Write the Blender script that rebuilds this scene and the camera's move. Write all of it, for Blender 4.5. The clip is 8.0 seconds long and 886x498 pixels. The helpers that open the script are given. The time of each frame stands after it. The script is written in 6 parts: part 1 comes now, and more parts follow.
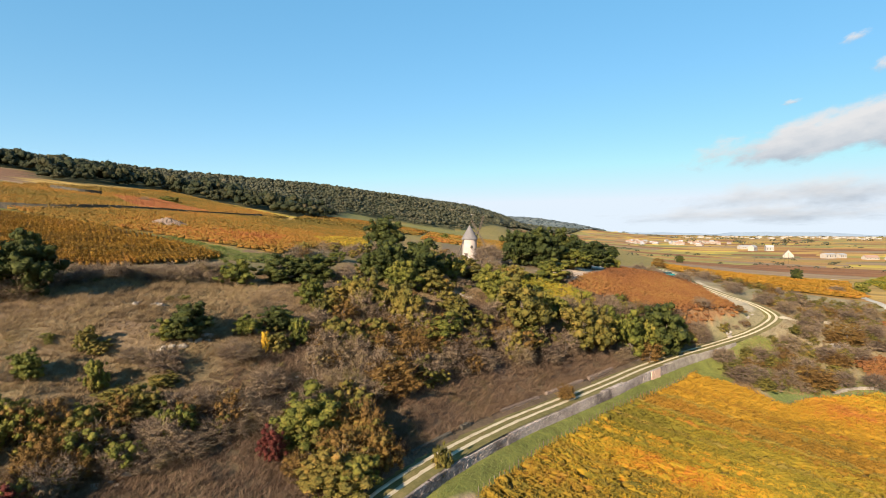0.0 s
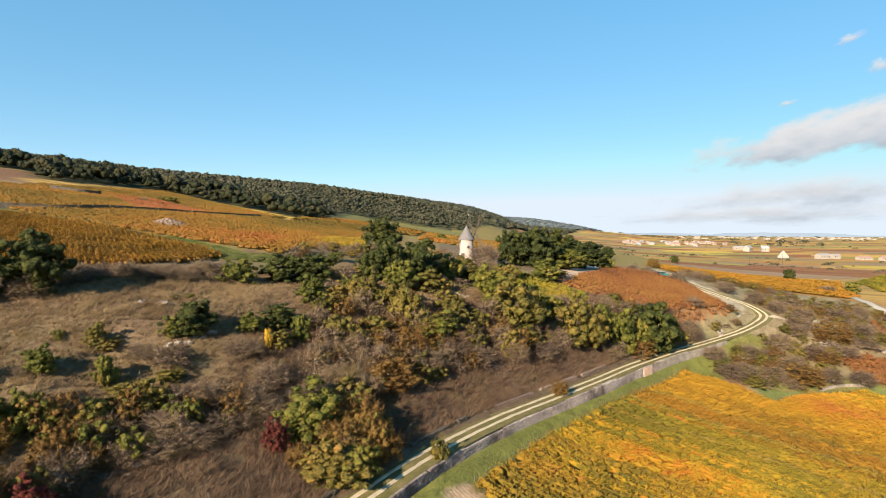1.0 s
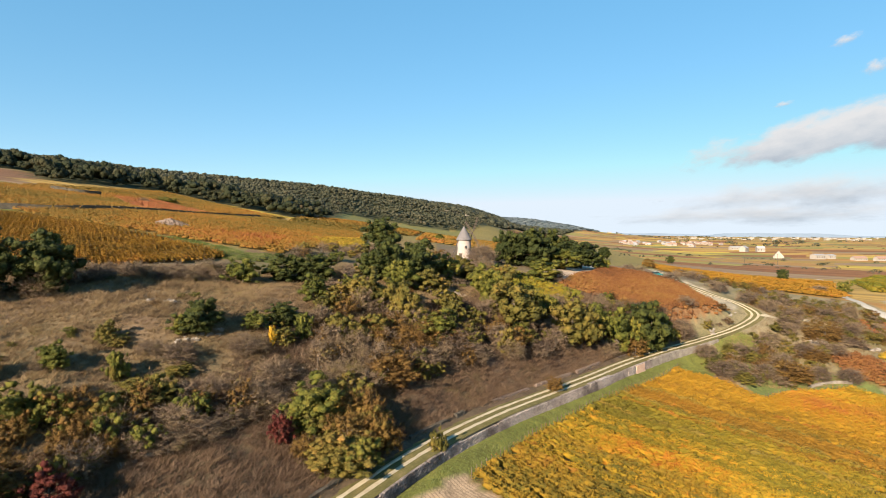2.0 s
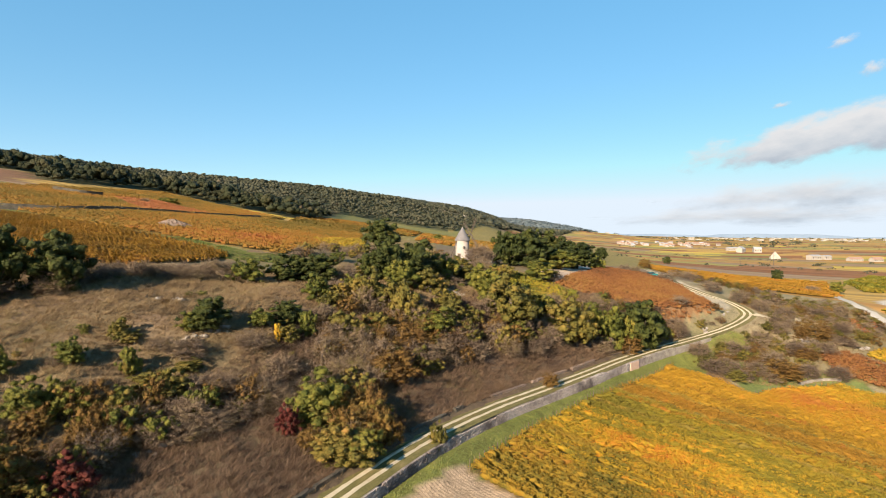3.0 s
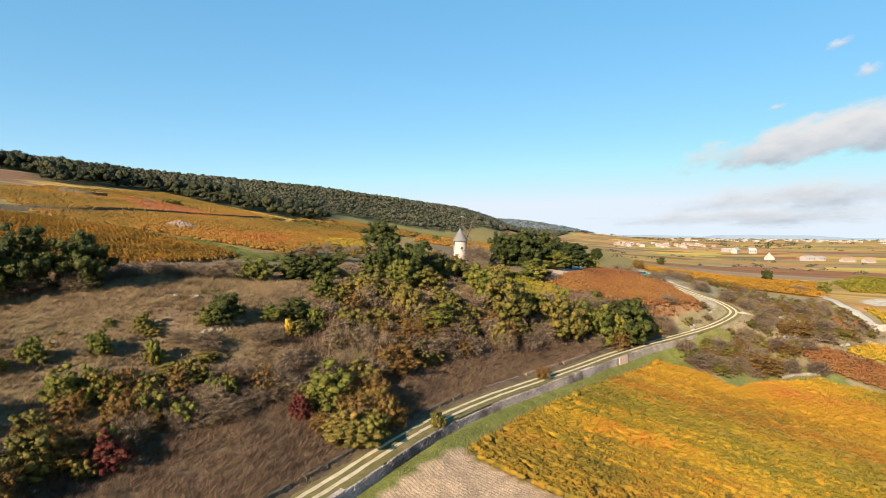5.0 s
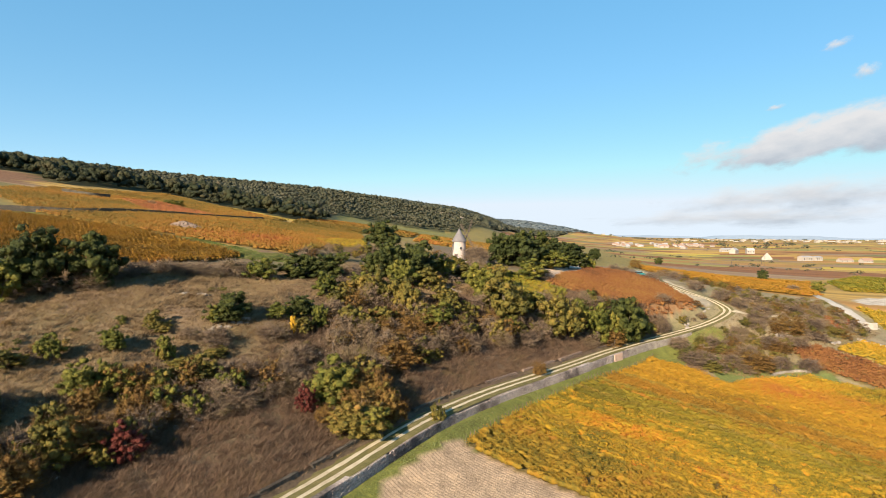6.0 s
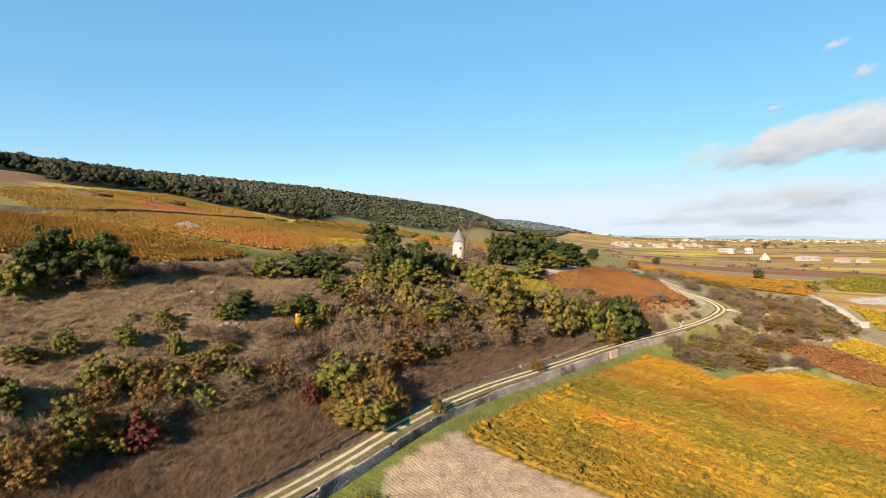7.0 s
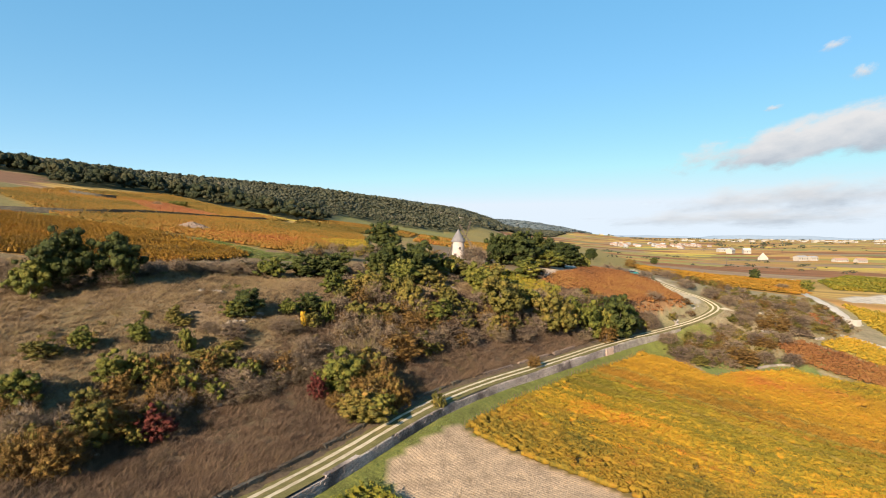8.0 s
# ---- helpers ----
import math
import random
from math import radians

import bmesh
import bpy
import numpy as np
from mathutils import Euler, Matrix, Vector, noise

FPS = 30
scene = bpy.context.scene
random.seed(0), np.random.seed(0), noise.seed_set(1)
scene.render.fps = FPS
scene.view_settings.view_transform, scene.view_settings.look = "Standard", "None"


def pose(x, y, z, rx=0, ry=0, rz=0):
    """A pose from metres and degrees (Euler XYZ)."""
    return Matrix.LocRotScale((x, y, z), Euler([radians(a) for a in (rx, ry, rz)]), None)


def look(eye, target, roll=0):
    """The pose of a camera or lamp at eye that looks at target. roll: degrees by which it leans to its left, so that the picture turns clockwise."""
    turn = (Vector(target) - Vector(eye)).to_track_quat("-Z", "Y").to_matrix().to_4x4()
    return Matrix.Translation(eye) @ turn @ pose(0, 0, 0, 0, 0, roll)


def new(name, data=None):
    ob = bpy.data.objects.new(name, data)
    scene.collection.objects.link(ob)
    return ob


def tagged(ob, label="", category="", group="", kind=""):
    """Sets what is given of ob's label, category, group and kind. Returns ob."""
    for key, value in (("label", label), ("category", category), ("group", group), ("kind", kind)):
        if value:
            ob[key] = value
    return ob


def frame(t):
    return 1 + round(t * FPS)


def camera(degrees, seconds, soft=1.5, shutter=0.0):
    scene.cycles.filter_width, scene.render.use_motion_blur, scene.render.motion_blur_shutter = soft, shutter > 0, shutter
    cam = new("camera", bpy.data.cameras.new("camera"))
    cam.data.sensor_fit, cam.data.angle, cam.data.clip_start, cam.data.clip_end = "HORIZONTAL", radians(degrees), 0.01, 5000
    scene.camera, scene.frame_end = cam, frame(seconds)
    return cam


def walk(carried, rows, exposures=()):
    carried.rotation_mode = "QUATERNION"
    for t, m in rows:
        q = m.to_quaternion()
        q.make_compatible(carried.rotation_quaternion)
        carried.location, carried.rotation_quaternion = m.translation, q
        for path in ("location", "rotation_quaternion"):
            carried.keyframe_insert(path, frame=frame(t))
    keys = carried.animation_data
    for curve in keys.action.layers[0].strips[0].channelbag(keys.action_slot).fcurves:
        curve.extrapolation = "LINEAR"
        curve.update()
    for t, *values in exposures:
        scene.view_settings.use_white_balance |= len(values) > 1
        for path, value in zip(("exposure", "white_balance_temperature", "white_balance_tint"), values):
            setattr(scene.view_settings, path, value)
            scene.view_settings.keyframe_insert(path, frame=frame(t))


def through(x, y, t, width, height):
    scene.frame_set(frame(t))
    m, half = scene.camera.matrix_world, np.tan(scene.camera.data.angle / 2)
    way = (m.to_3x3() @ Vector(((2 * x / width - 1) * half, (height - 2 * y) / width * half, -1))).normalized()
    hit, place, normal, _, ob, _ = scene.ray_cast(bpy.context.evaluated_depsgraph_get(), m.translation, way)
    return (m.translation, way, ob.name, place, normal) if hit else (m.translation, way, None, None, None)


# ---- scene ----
cam = camera(76.7, 8.0, soft=0.5)
METRES, EYE, TILT, LEAN, TURN = 23.0, 25.0, -1.5, 0.0, 0.0
ROWS = [
    (0.0, 0.0, 0.0, 0.0, 0.0, 0.0, -0.0),
    (0.5, -0.0011, -0.0502, -0.0016, -0.16, 0.01, -0.02),
    (1.0, -0.003, -0.1041, -0.0026, -0.31, 0.03, -0.05),
    (1.5, -0.0059, -0.1603, -0.0033, -0.45, 0.04, -0.06),
    (3.0, -0.0183, -0.3409, -0.0045, -0.75, 0.1, -0.13),
    (3.5, -0.0236, -0.4028, -0.0055, -0.83, 0.12, -0.17),
    (4.0, -0.0274, -0.4666, -0.0059, -0.9, 0.14, -0.19),
    (4.5, -0.0316, -0.5311, -0.0073, -0.97, 0.16, -0.19),
    (6.0, -0.0401, -0.7291, -0.0136, -1.1, 0.22, -0.16),
    (6.5, -0.0443, -0.7961, -0.0157, -1.14, 0.23, -0.16),
    (7.0, -0.0482, -0.8632, -0.0168, -1.17, 0.23, -0.16),
    (7.5, -0.0523, -0.9306, -0.0178, -1.2, 0.24, -0.15),
    (8.0, -0.0568, -0.998, -0.0184, -1.23, 0.23, -0.14),
]
walk(cam, [(t, pose(0, 0, EYE, TILT, LEAN, TURN) @ pose(METRES * x, METRES * y, METRES * z, 90 + pitch, roll, yaw)) for t, x, y, z, yaw, pitch, roll in ROWS],
     exposures=[(0.0, 1.58), (8.0, 1.58)])

# ---- sky and sun: low afternoon sun, behind and to the west ----
SUN_HEIGHT, SUN_BEARING = radians(22), radians(212)
world = bpy.data.worlds.new("sky")
scene.world = world
world.use_nodes = True
wn = world.node_tree
sky = wn.nodes.new("ShaderNodeTexSky")
sky.sky_type, sky.sun_disc = "NISHITA", False
sky.sun_elevation, sky.sun_rotation = SUN_HEIGHT, SUN_BEARING
sky.air_density, sky.dust_density, sky.ozone_density = 0.8, 0.0, 3.0
soften = wn.nodes.new("ShaderNodeGamma")
soften.inputs[1].default_value = 0.4
rich = wn.nodes.new("ShaderNodeHueSaturation")
rich.inputs["Hue"].default_value, rich.inputs["Saturation"].default_value = 0.4925, 1.95
wn.links.new(sky.outputs[0], soften.inputs[0])
wn.links.new(soften.outputs[0], rich.inputs["Color"])
haze = wn.nodes.new("ShaderNodeMix")
haze.data_type, haze.blend_type = "RGBA", "DARKEN"
haze.inputs[0].default_value, haze.inputs[7].default_value = 1.0, (1.62, 1.83, 2.05, 1)
wn.links.new(rich.outputs[0], haze.inputs[6])
wn.links.new(haze.outputs[2], wn.nodes["Background"].inputs[0])
wn.nodes["Background"].inputs[1].default_value = 0.163
to_sun = Vector((math.sin(SUN_BEARING) * math.cos(SUN_HEIGHT), math.cos(SUN_BEARING) * math.cos(SUN_HEIGHT), math.sin(SUN_HEIGHT)))
sun = new("sun", bpy.data.lights.new("sun", "SUN"))
sun.data.energy, sun.data.angle, sun.data.color = 5.0, radians(0.5), (1.0, 0.83, 0.62)
sun.matrix_world = look(to_sun * 300, (0, 0, 0))


# ---- materials ----
def nodes_of(name, rough=0.9):
    m = bpy.data.materials.new(name)
    m.use_nodes = True
    t = m.node_tree
    b = t.nodes["Principled BSDF"]
    b.inputs["Roughness"].default_value = rough
    b.inputs["Specular IOR Level"].default_value = 0.2
    return m, t, b


def add(t, kind, **sets):
    n = t.nodes.new(kind)
    for k, v in sets.items():
        if k in n.inputs:
            n.inputs[k].default_value = v
    return n


def ramp(t, fac, stops, mode="LINEAR"):
    r = t.nodes.new("ShaderNodeValToRGB")
    r.color_ramp.interpolation = mode
    while len(r.color_ramp.elements) < len(stops):
        r.color_ramp.elements.new(0.5)
    for e, (p, c) in zip(r.color_ramp.elements, stops):
        e.position, e.color = p, (*c, 1)
    t.links.new(fac, r.inputs[0])
    return r.outputs[0]


def mixed(t, fac, a, b, kind="MIX"):
    n = t.nodes.new("ShaderNodeMix")
    n.data_type, n.blend_type = "RGBA", kind
    for sock, v in ((n.inputs[0], fac), (n.inputs[6], a), (n.inputs[7], b)):
        if isinstance(v, bpy.types.NodeSocket):
            t.links.new(v, sock)
        elif isinstance(v, tuple):
            sock.default_value = (*v, 1)
        else:
            sock.default_value = v
    return n.outputs[2]


def noise_of(t, scale, detail=4.0, rough=0.6, where=None):
    n = add(t, "ShaderNodeTexNoise", Scale=scale, Detail=detail, Roughness=rough)
    if where is None:
        where = t.nodes.new("ShaderNodeNewGeometry").outputs["Position"]
    t.links.new(where, n.inputs["Vector"])
    return n.outputs[0]


def bumped(t, b, height, strength, distance):
    n = add(t, "ShaderNodeBump", Strength=strength, Distance=distance)
    t.links.new(height, n.inputs["Height"])
    t.links.new(n.outputs[0], b.inputs["Normal"])


def math_of(t, op, a, b=None):
    n = t.nodes.new("ShaderNodeMath")
    n.operation = op
    for sock, v in zip(n.inputs, (a, b)):
        if isinstance(v, bpy.types.NodeSocket):
            t.links.new(v, sock)
        elif v is not None:
            sock.default_value = v
    return n.outputs[0]


def mottled(name, stops, scale, rough=0.9, fine=8.0, bump=0.5, depth=0.05, where=None):
    """A surface in the colours of stops, mottled at two scales."""
    m, t, b = nodes_of(name, rough)
    a, c = noise_of(t, scale), noise_of(t, scale * fine)
    f = math_of(t, "ADD", math_of(t, "MULTIPLY", a, 0.6), math_of(t, "MULTIPLY", c, 0.4))
    t.links.new(ramp(t, f, stops), b.inputs["Base Color"])
    bumped(t, b, c, bump, depth)
    return m


def leafy(name, stops, through=0.13, patch=0.12, spread=0.3, rough=0.6, spray=0.9, blush=None, relief=0.0):
    """Leaves: tones that vary from leaf to leaf, spray to spray and patch to patch, letting some light through. blush: a reddened patch (x, y, reach, colour)."""
    m, t, b = nodes_of(name, rough)
    g = t.nodes.new("ShaderNodeNewGeometry")
    wide = math_of(t, "MULTIPLY", math_of(t, "SUBTRACT", noise_of(t, patch, 3.0), 0.5), 1.5)
    near = math_of(t, "MULTIPLY", math_of(t, "SUBTRACT", noise_of(t, spray, 2.0), 0.5), 1.0)
    f = math_of(t, "ADD", math_of(t, "MULTIPLY", g.outputs["Random Per Island"], spread), math_of(t, "ADD", math_of(t, "ADD", wide, near), 0.5 - spread * 0.5))
    col = ramp(t, f, stops)
    if blush:
        x, y, reach, red = blush
        place = t.nodes.new("ShaderNodeMapping")
        place.vector_type = "TEXTURE"
        place.inputs["Location"].default_value, place.inputs["Scale"].default_value = (x, y, 0), (reach, reach * 0.45, 1000)
        place.inputs["Rotation"].default_value = (0, 0, -0.54)
        t.links.new(g.outputs["Position"], place.inputs[0])
        ball = t.nodes.new("ShaderNodeTexGradient")
        ball.gradient_type = "SPHERICAL"
        t.links.new(place.outputs[0], ball.inputs[0])
        fade = math_of(t, "MULTIPLY", ramp(t, ball.outputs["Fac"], [(0.0, (0, 0, 0)), (0.6, (1, 1, 1))]), ramp(t, noise_of(t, 0.25, 4.0), [(0.38, (0, 0, 0)), (0.68, (0.8, 0.8, 0.8))]))
        col = mixed(t, fade, col, red)
    if relief:
        bumped(t, b, noise_of(t, 1.6 / relief, 4.0, 0.7), 0.9, relief)
    t.links.new(col, b.inputs["Base Color"])
    tr = t.nodes.new("ShaderNodeBsdfTranslucent")
    t.links.new(col, tr.inputs[0])
    mix = t.nodes.new("ShaderNodeMixShader")
    mix.inputs[0].default_value = through
    t.links.new(b.outputs[0], mix.inputs[1])
    t.links.new(tr.outputs[0], mix.inputs[2])
    t.links.new(mix.outputs[0], t.nodes["Material Output"].inputs[0])
    return m


# one material for the whole land: a tint for each stretch of ground, broken up by grass, stones and furrows
M_LAND, t, b = nodes_of("land", 0.95)
tint = t.nodes.new("ShaderNodeVertexColor")
tint.layer_name = "tint"
kind = t.nodes.new("ShaderNodeVertexColor")
kind.layer_name = "cover"
sep = t.nodes.new("ShaderNodeSeparateColor")
t.links.new(kind.outputs[0], sep.inputs[0])
furrow, plainland, meadow = sep.outputs
big, mid, small = noise_of(t, 0.05, 5), noise_of(t, 0.4, 5, 0.65), noise_of(t, 2.6, 5, 0.7)
where = t.nodes.new("ShaderNodeNewGeometry").outputs["Position"]
v = math_of(t, "ADD", math_of(t, "MULTIPLY", mid, 0.9), math_of(t, "MULTIPLY", small, 0.9))
col = mixed(t, 1.0, tint.outputs[0], ramp(t, math_of(t, "MULTIPLY", v, 0.55), [(0.28, (0.30, 0.28, 0.26)), (0.5, (1, 1, 1)), (0.72, (1.75, 1.65, 1.5))]), "MULTIPLY")
olive = math_of(t, "MULTIPLY", meadow, ramp(t, big, [(0.42, (0, 0, 0)), (0.62, (0.8, 0.8, 0.8))]))
col = mixed(t, olive, col, mixed(t, small, (0.045, 0.055, 0.015), (0.17, 0.16, 0.055)))
# the patchwork of vineyards on the plain
turn = t.nodes.new("ShaderNodeMapping")
turn.inputs["Rotation"].default_value, turn.inputs["Scale"].default_value = (0, 0, 0.35), (0.010, 0.019, 0)
t.links.new(where, turn.inputs[0])
cells = t.nodes.new("ShaderNodeTexVoronoi")
cells.distance, cells.inputs["Scale"].default_value = "CHEBYCHEV", 1.0
t.links.new(turn.outputs[0], cells.inputs["Vector"])
tone = t.nodes.new("ShaderNodeSeparateColor")
t.links.new(cells.outputs["Color"], tone.inputs[0])
plots = ramp(t, tone.outputs[0], [(0.0, (0.193, 0.084, 0.031)), (0.16, (0.297, 0.160, 0.047)), (0.34, (0.349, 0.219, 0.058)), (0.5, (0.227, 0.151, 0.086)),
                                  (0.62, (0.262, 0.168, 0.043)), (0.74, (0.236, 0.202, 0.055)), (0.86, (0.140, 0.135, 0.047)), (0.94, (0.402, 0.295, 0.047))], "CONSTANT")
rows = t.nodes.new("ShaderNodeTexNoise")
rows.inputs["Scale"].default_value = 1.0
stretch = t.nodes.new("ShaderNodeMapping")
stretch.inputs["Rotation"].default_value, stretch.inputs["Scale"].default_value = (0, 0, 0.35), (0.008, 0.12, 0)
t.links.new(where, stretch.inputs[0])
t.links.new(stretch.outputs[0], rows.inputs["Vector"])
plots = mixed(t, 1.0, plots, ramp(t, rows.outputs[0], [(0.3, (0.6, 0.62, 0.65)), (0.7, (1.35, 1.3, 1.25))]), "MULTIPLY")
col = mixed(t, plainland, col, plots)
# furrows of the bare field, along the slope
wave = t.nodes.new("ShaderNodeTexWave")
wave.inputs["Scale"].default_value, wave.inputs["Distortion"].default_value, wave.inputs["Detail"].default_value = 0.62, 0.7, 2.0
wave.inputs["Detail Scale"].default_value = 0.6
wm = t.nodes.new("ShaderNodeMapping")
wm.vector_type = "TEXTURE"
wm.inputs["Rotation"].default_value = (0, 0, math.atan2(0.858, 0.514))
t.links.new(where, wm.inputs[0])
t.links.new(wm.outputs[0], wave.inputs["Vector"])
line = math_of(t, "MULTIPLY", furrow, ramp(t, wave.outputs["Fac"], [(0.7, (0, 0, 0)), (1.0, (0.6, 0.6, 0.6))]))
col = mixed(t, line, col, (0.17, 0.115, 0.07))
t.links.new(col, b.inputs["Base Color"])
bumped(t, b, math_of(t, "ADD", small, mid), 0.7, 0.25)

M_RUT = mottled("pale_gravel", [(0.3, (0.270, 0.211, 0.137)), (0.5, (0.387, 0.320, 0.222)), (0.7, (0.468, 0.396, 0.282))], 0.5)
M_ROAD = mottled("white_gravel", [(0.3, (0.279, 0.246, 0.207)), (0.6, (0.377, 0.344, 0.294)), (0.8, (0.426, 0.394, 0.342))], 0.2)
M_VERGE = mottled("verge_grass", [(0.3, (0.063, 0.058, 0.017)), (0.5, (0.116, 0.099, 0.035)), (0.75, (0.206, 0.149, 0.071))], 0.7)
M_STONE, t, b = nodes_of("limestone", 0.95)
base = ramp(t, noise_of(t, 0.2, 5, 0.6), [(0.36, (0.110, 0.088, 0.080)), (0.45, (0.240, 0.196, 0.178)), (0.54, (0.335, 0.280, 0.252)), (0.66, (0.42, 0.36, 0.325))])
each = t.nodes.new("ShaderNodeNewGeometry").outputs["Random Per Island"]
base = mixed(t, 1.0, base, ramp(t, each, [(0.0, (0.78, 0.78, 0.8)), (1.0, (1.14, 1.12, 1.1))]), "MULTIPLY")
grain = noise_of(t, 5.0, 5, 0.7)
t.links.new(mixed(t, 1.0, base, ramp(t, grain, [(0.3, (0.6, 0.6, 0.6)), (0.7, (1.25, 1.25, 1.25))]), "MULTIPLY"), b.inputs["Base Color"])
bumped(t, b, grain, 0.8, 0.06)
M_CONCRETE = mottled("pink_render", [(0.3, (0.40, 0.27, 0.20)), (0.7, (0.50, 0.36, 0.28))], 0.8)
M_ROCK = mottled("white_limestone", [(0.3, (0.120, 0.101, 0.086)), (0.5, (0.240, 0.207, 0.176)), (0.75, (0.360, 0.320, 0.277))], 0.9)
# dark stone, its colour lowered further for the shade on wall faces
M_SHADESTONE = mottled("shaded_dark_stone", [(0.3, (0.035, 0.03, 0.025)), (0.5, (0.075, 0.065, 0.052)), (0.75, (0.14, 0.12, 0.09))], 0.6)
M_SCREE = mottled("pile_stone", [(0.3, (0.131, 0.090, 0.075)), (0.5, (0.183, 0.135, 0.111)), (0.75, (0.218, 0.164, 0.134))], 0.6)
M_BARK = mottled("bark", [(0.3, (0.06, 0.045, 0.035)), (0.7, (0.15, 0.12, 0.095))], 2.0)
M_LEAF = {
    "oak": leafy("oak_leaves", [(0.0, (0.014, 0.021, 0.004)), (0.4, (0.032, 0.041, 0.009)), (0.75, (0.061, 0.067, 0.012)), (1.0, (0.096, 0.088, 0.019))], relief=0.3),
    "shrub": leafy("shrub_leaves", [(0.0, (0.025, 0.034, 0.007)), (0.4, (0.075, 0.082, 0.012)), (0.75, (0.156, 0.139, 0.023)), (1.0, (0.246, 0.186, 0.035))], relief=0.3),
    "golden": leafy("golden_leaves", [(0.0, (0.032, 0.032, 0.009)), (0.4, (0.103, 0.090, 0.017)), (0.75, (0.190, 0.135, 0.028)), (1.0, (0.283, 0.155, 0.039))], relief=0.3),
    "rust": leafy("rust_leaves", [(0.0, (0.055, 0.027, 0.011)), (0.4, (0.122, 0.065, 0.018)), (0.75, (0.178, 0.102, 0.025)), (1.0, (0.187, 0.128, 0.030))], relief=0.3),
    "bare": leafy("thicket_twigs", [(0.0, (0.065, 0.043, 0.032)), (0.35, (0.135, 0.094, 0.066)), (0.65, (0.224, 0.159, 0.102)), (0.85, (0.193, 0.138, 0.059)), (1.0, (0.135, 0.114, 0.029))], through=0.12, relief=0.3),
    "red": leafy("red_leaves", [(0.0, (0.033, 0.008, 0.007)), (0.5, (0.087, 0.017, 0.013)), (1.0, (0.142, 0.038, 0.022))], relief=0.3),
    "yellow": leafy("yellow_leaves", [(0.0, (0.35, 0.20, 0.02)), (1.0, (0.6, 0.36, 0.03))], relief=0.3),
}
M_WOODS = leafy("woodland_leaves", [(0.0, (0.024, 0.029, 0.018)), (0.4, (0.048, 0.050, 0.029)), (0.7, (0.073, 0.070, 0.042)), (1.0, (0.105, 0.081, 0.053))], patch=0.03, spray=0.11, spread=0.2, through=0.1, relief=0.8)
# leaf colours shifted to blue-grey to stand in for haze over the distance
M_FARWOODS = leafy("hazed_wood_leaves", [(0.0, (0.054, 0.073, 0.080)), (0.5, (0.083, 0.100, 0.106)), (1.0, (0.108, 0.118, 0.118))], patch=0.01, spray=0.05, through=0.05)
M_DARKWOODS = leafy("edge_wood_leaves", [(0.0, (0.010, 0.016, 0.006)), (0.5, (0.026, 0.030, 0.011)), (0.8, (0.054, 0.048, 0.020)), (1.0, (0.086, 0.061, 0.032))], patch=0.05, spray=0.14, spread=0.2, through=0.1, relief=0.8)
M_GRASS = leafy("dry_grass", [(0.0, (0.058, 0.034, 0.016)), (0.35, (0.127, 0.078, 0.037)), (0.65, (0.217, 0.143, 0.068)), (0.85, (0.155, 0.113, 0.039)), (1.0, (0.077, 0.075, 0.016))], patch=0.08)
M_STRAW = leafy("straw_grass", [(0.0, (0.074, 0.047, 0.025)), (0.35, (0.156, 0.104, 0.056)), (0.65, (0.267, 0.184, 0.099)), (0.85, (0.212, 0.153, 0.068)), (1.0, (0.120, 0.104, 0.029))], patch=0.09, spread=0.4, spray=0.6)
M_RUSSET = leafy("russet_grass", [(0.0, (0.041, 0.024, 0.015)), (0.35, (0.095, 0.059, 0.037)), (0.65, (0.167, 0.108, 0.069)), (0.85, (0.124, 0.078, 0.041)), (1.0, (0.079, 0.068, 0.021))], patch=0.1, spread=0.55, spray=0.7)
M_GREENGRASS = leafy("green_grass", [(0.0, (0.045, 0.065, 0.014)), (0.5, (0.10, 0.125, 0.03)), (1.0, (0.22, 0.19, 0.08))], patch=0.3)
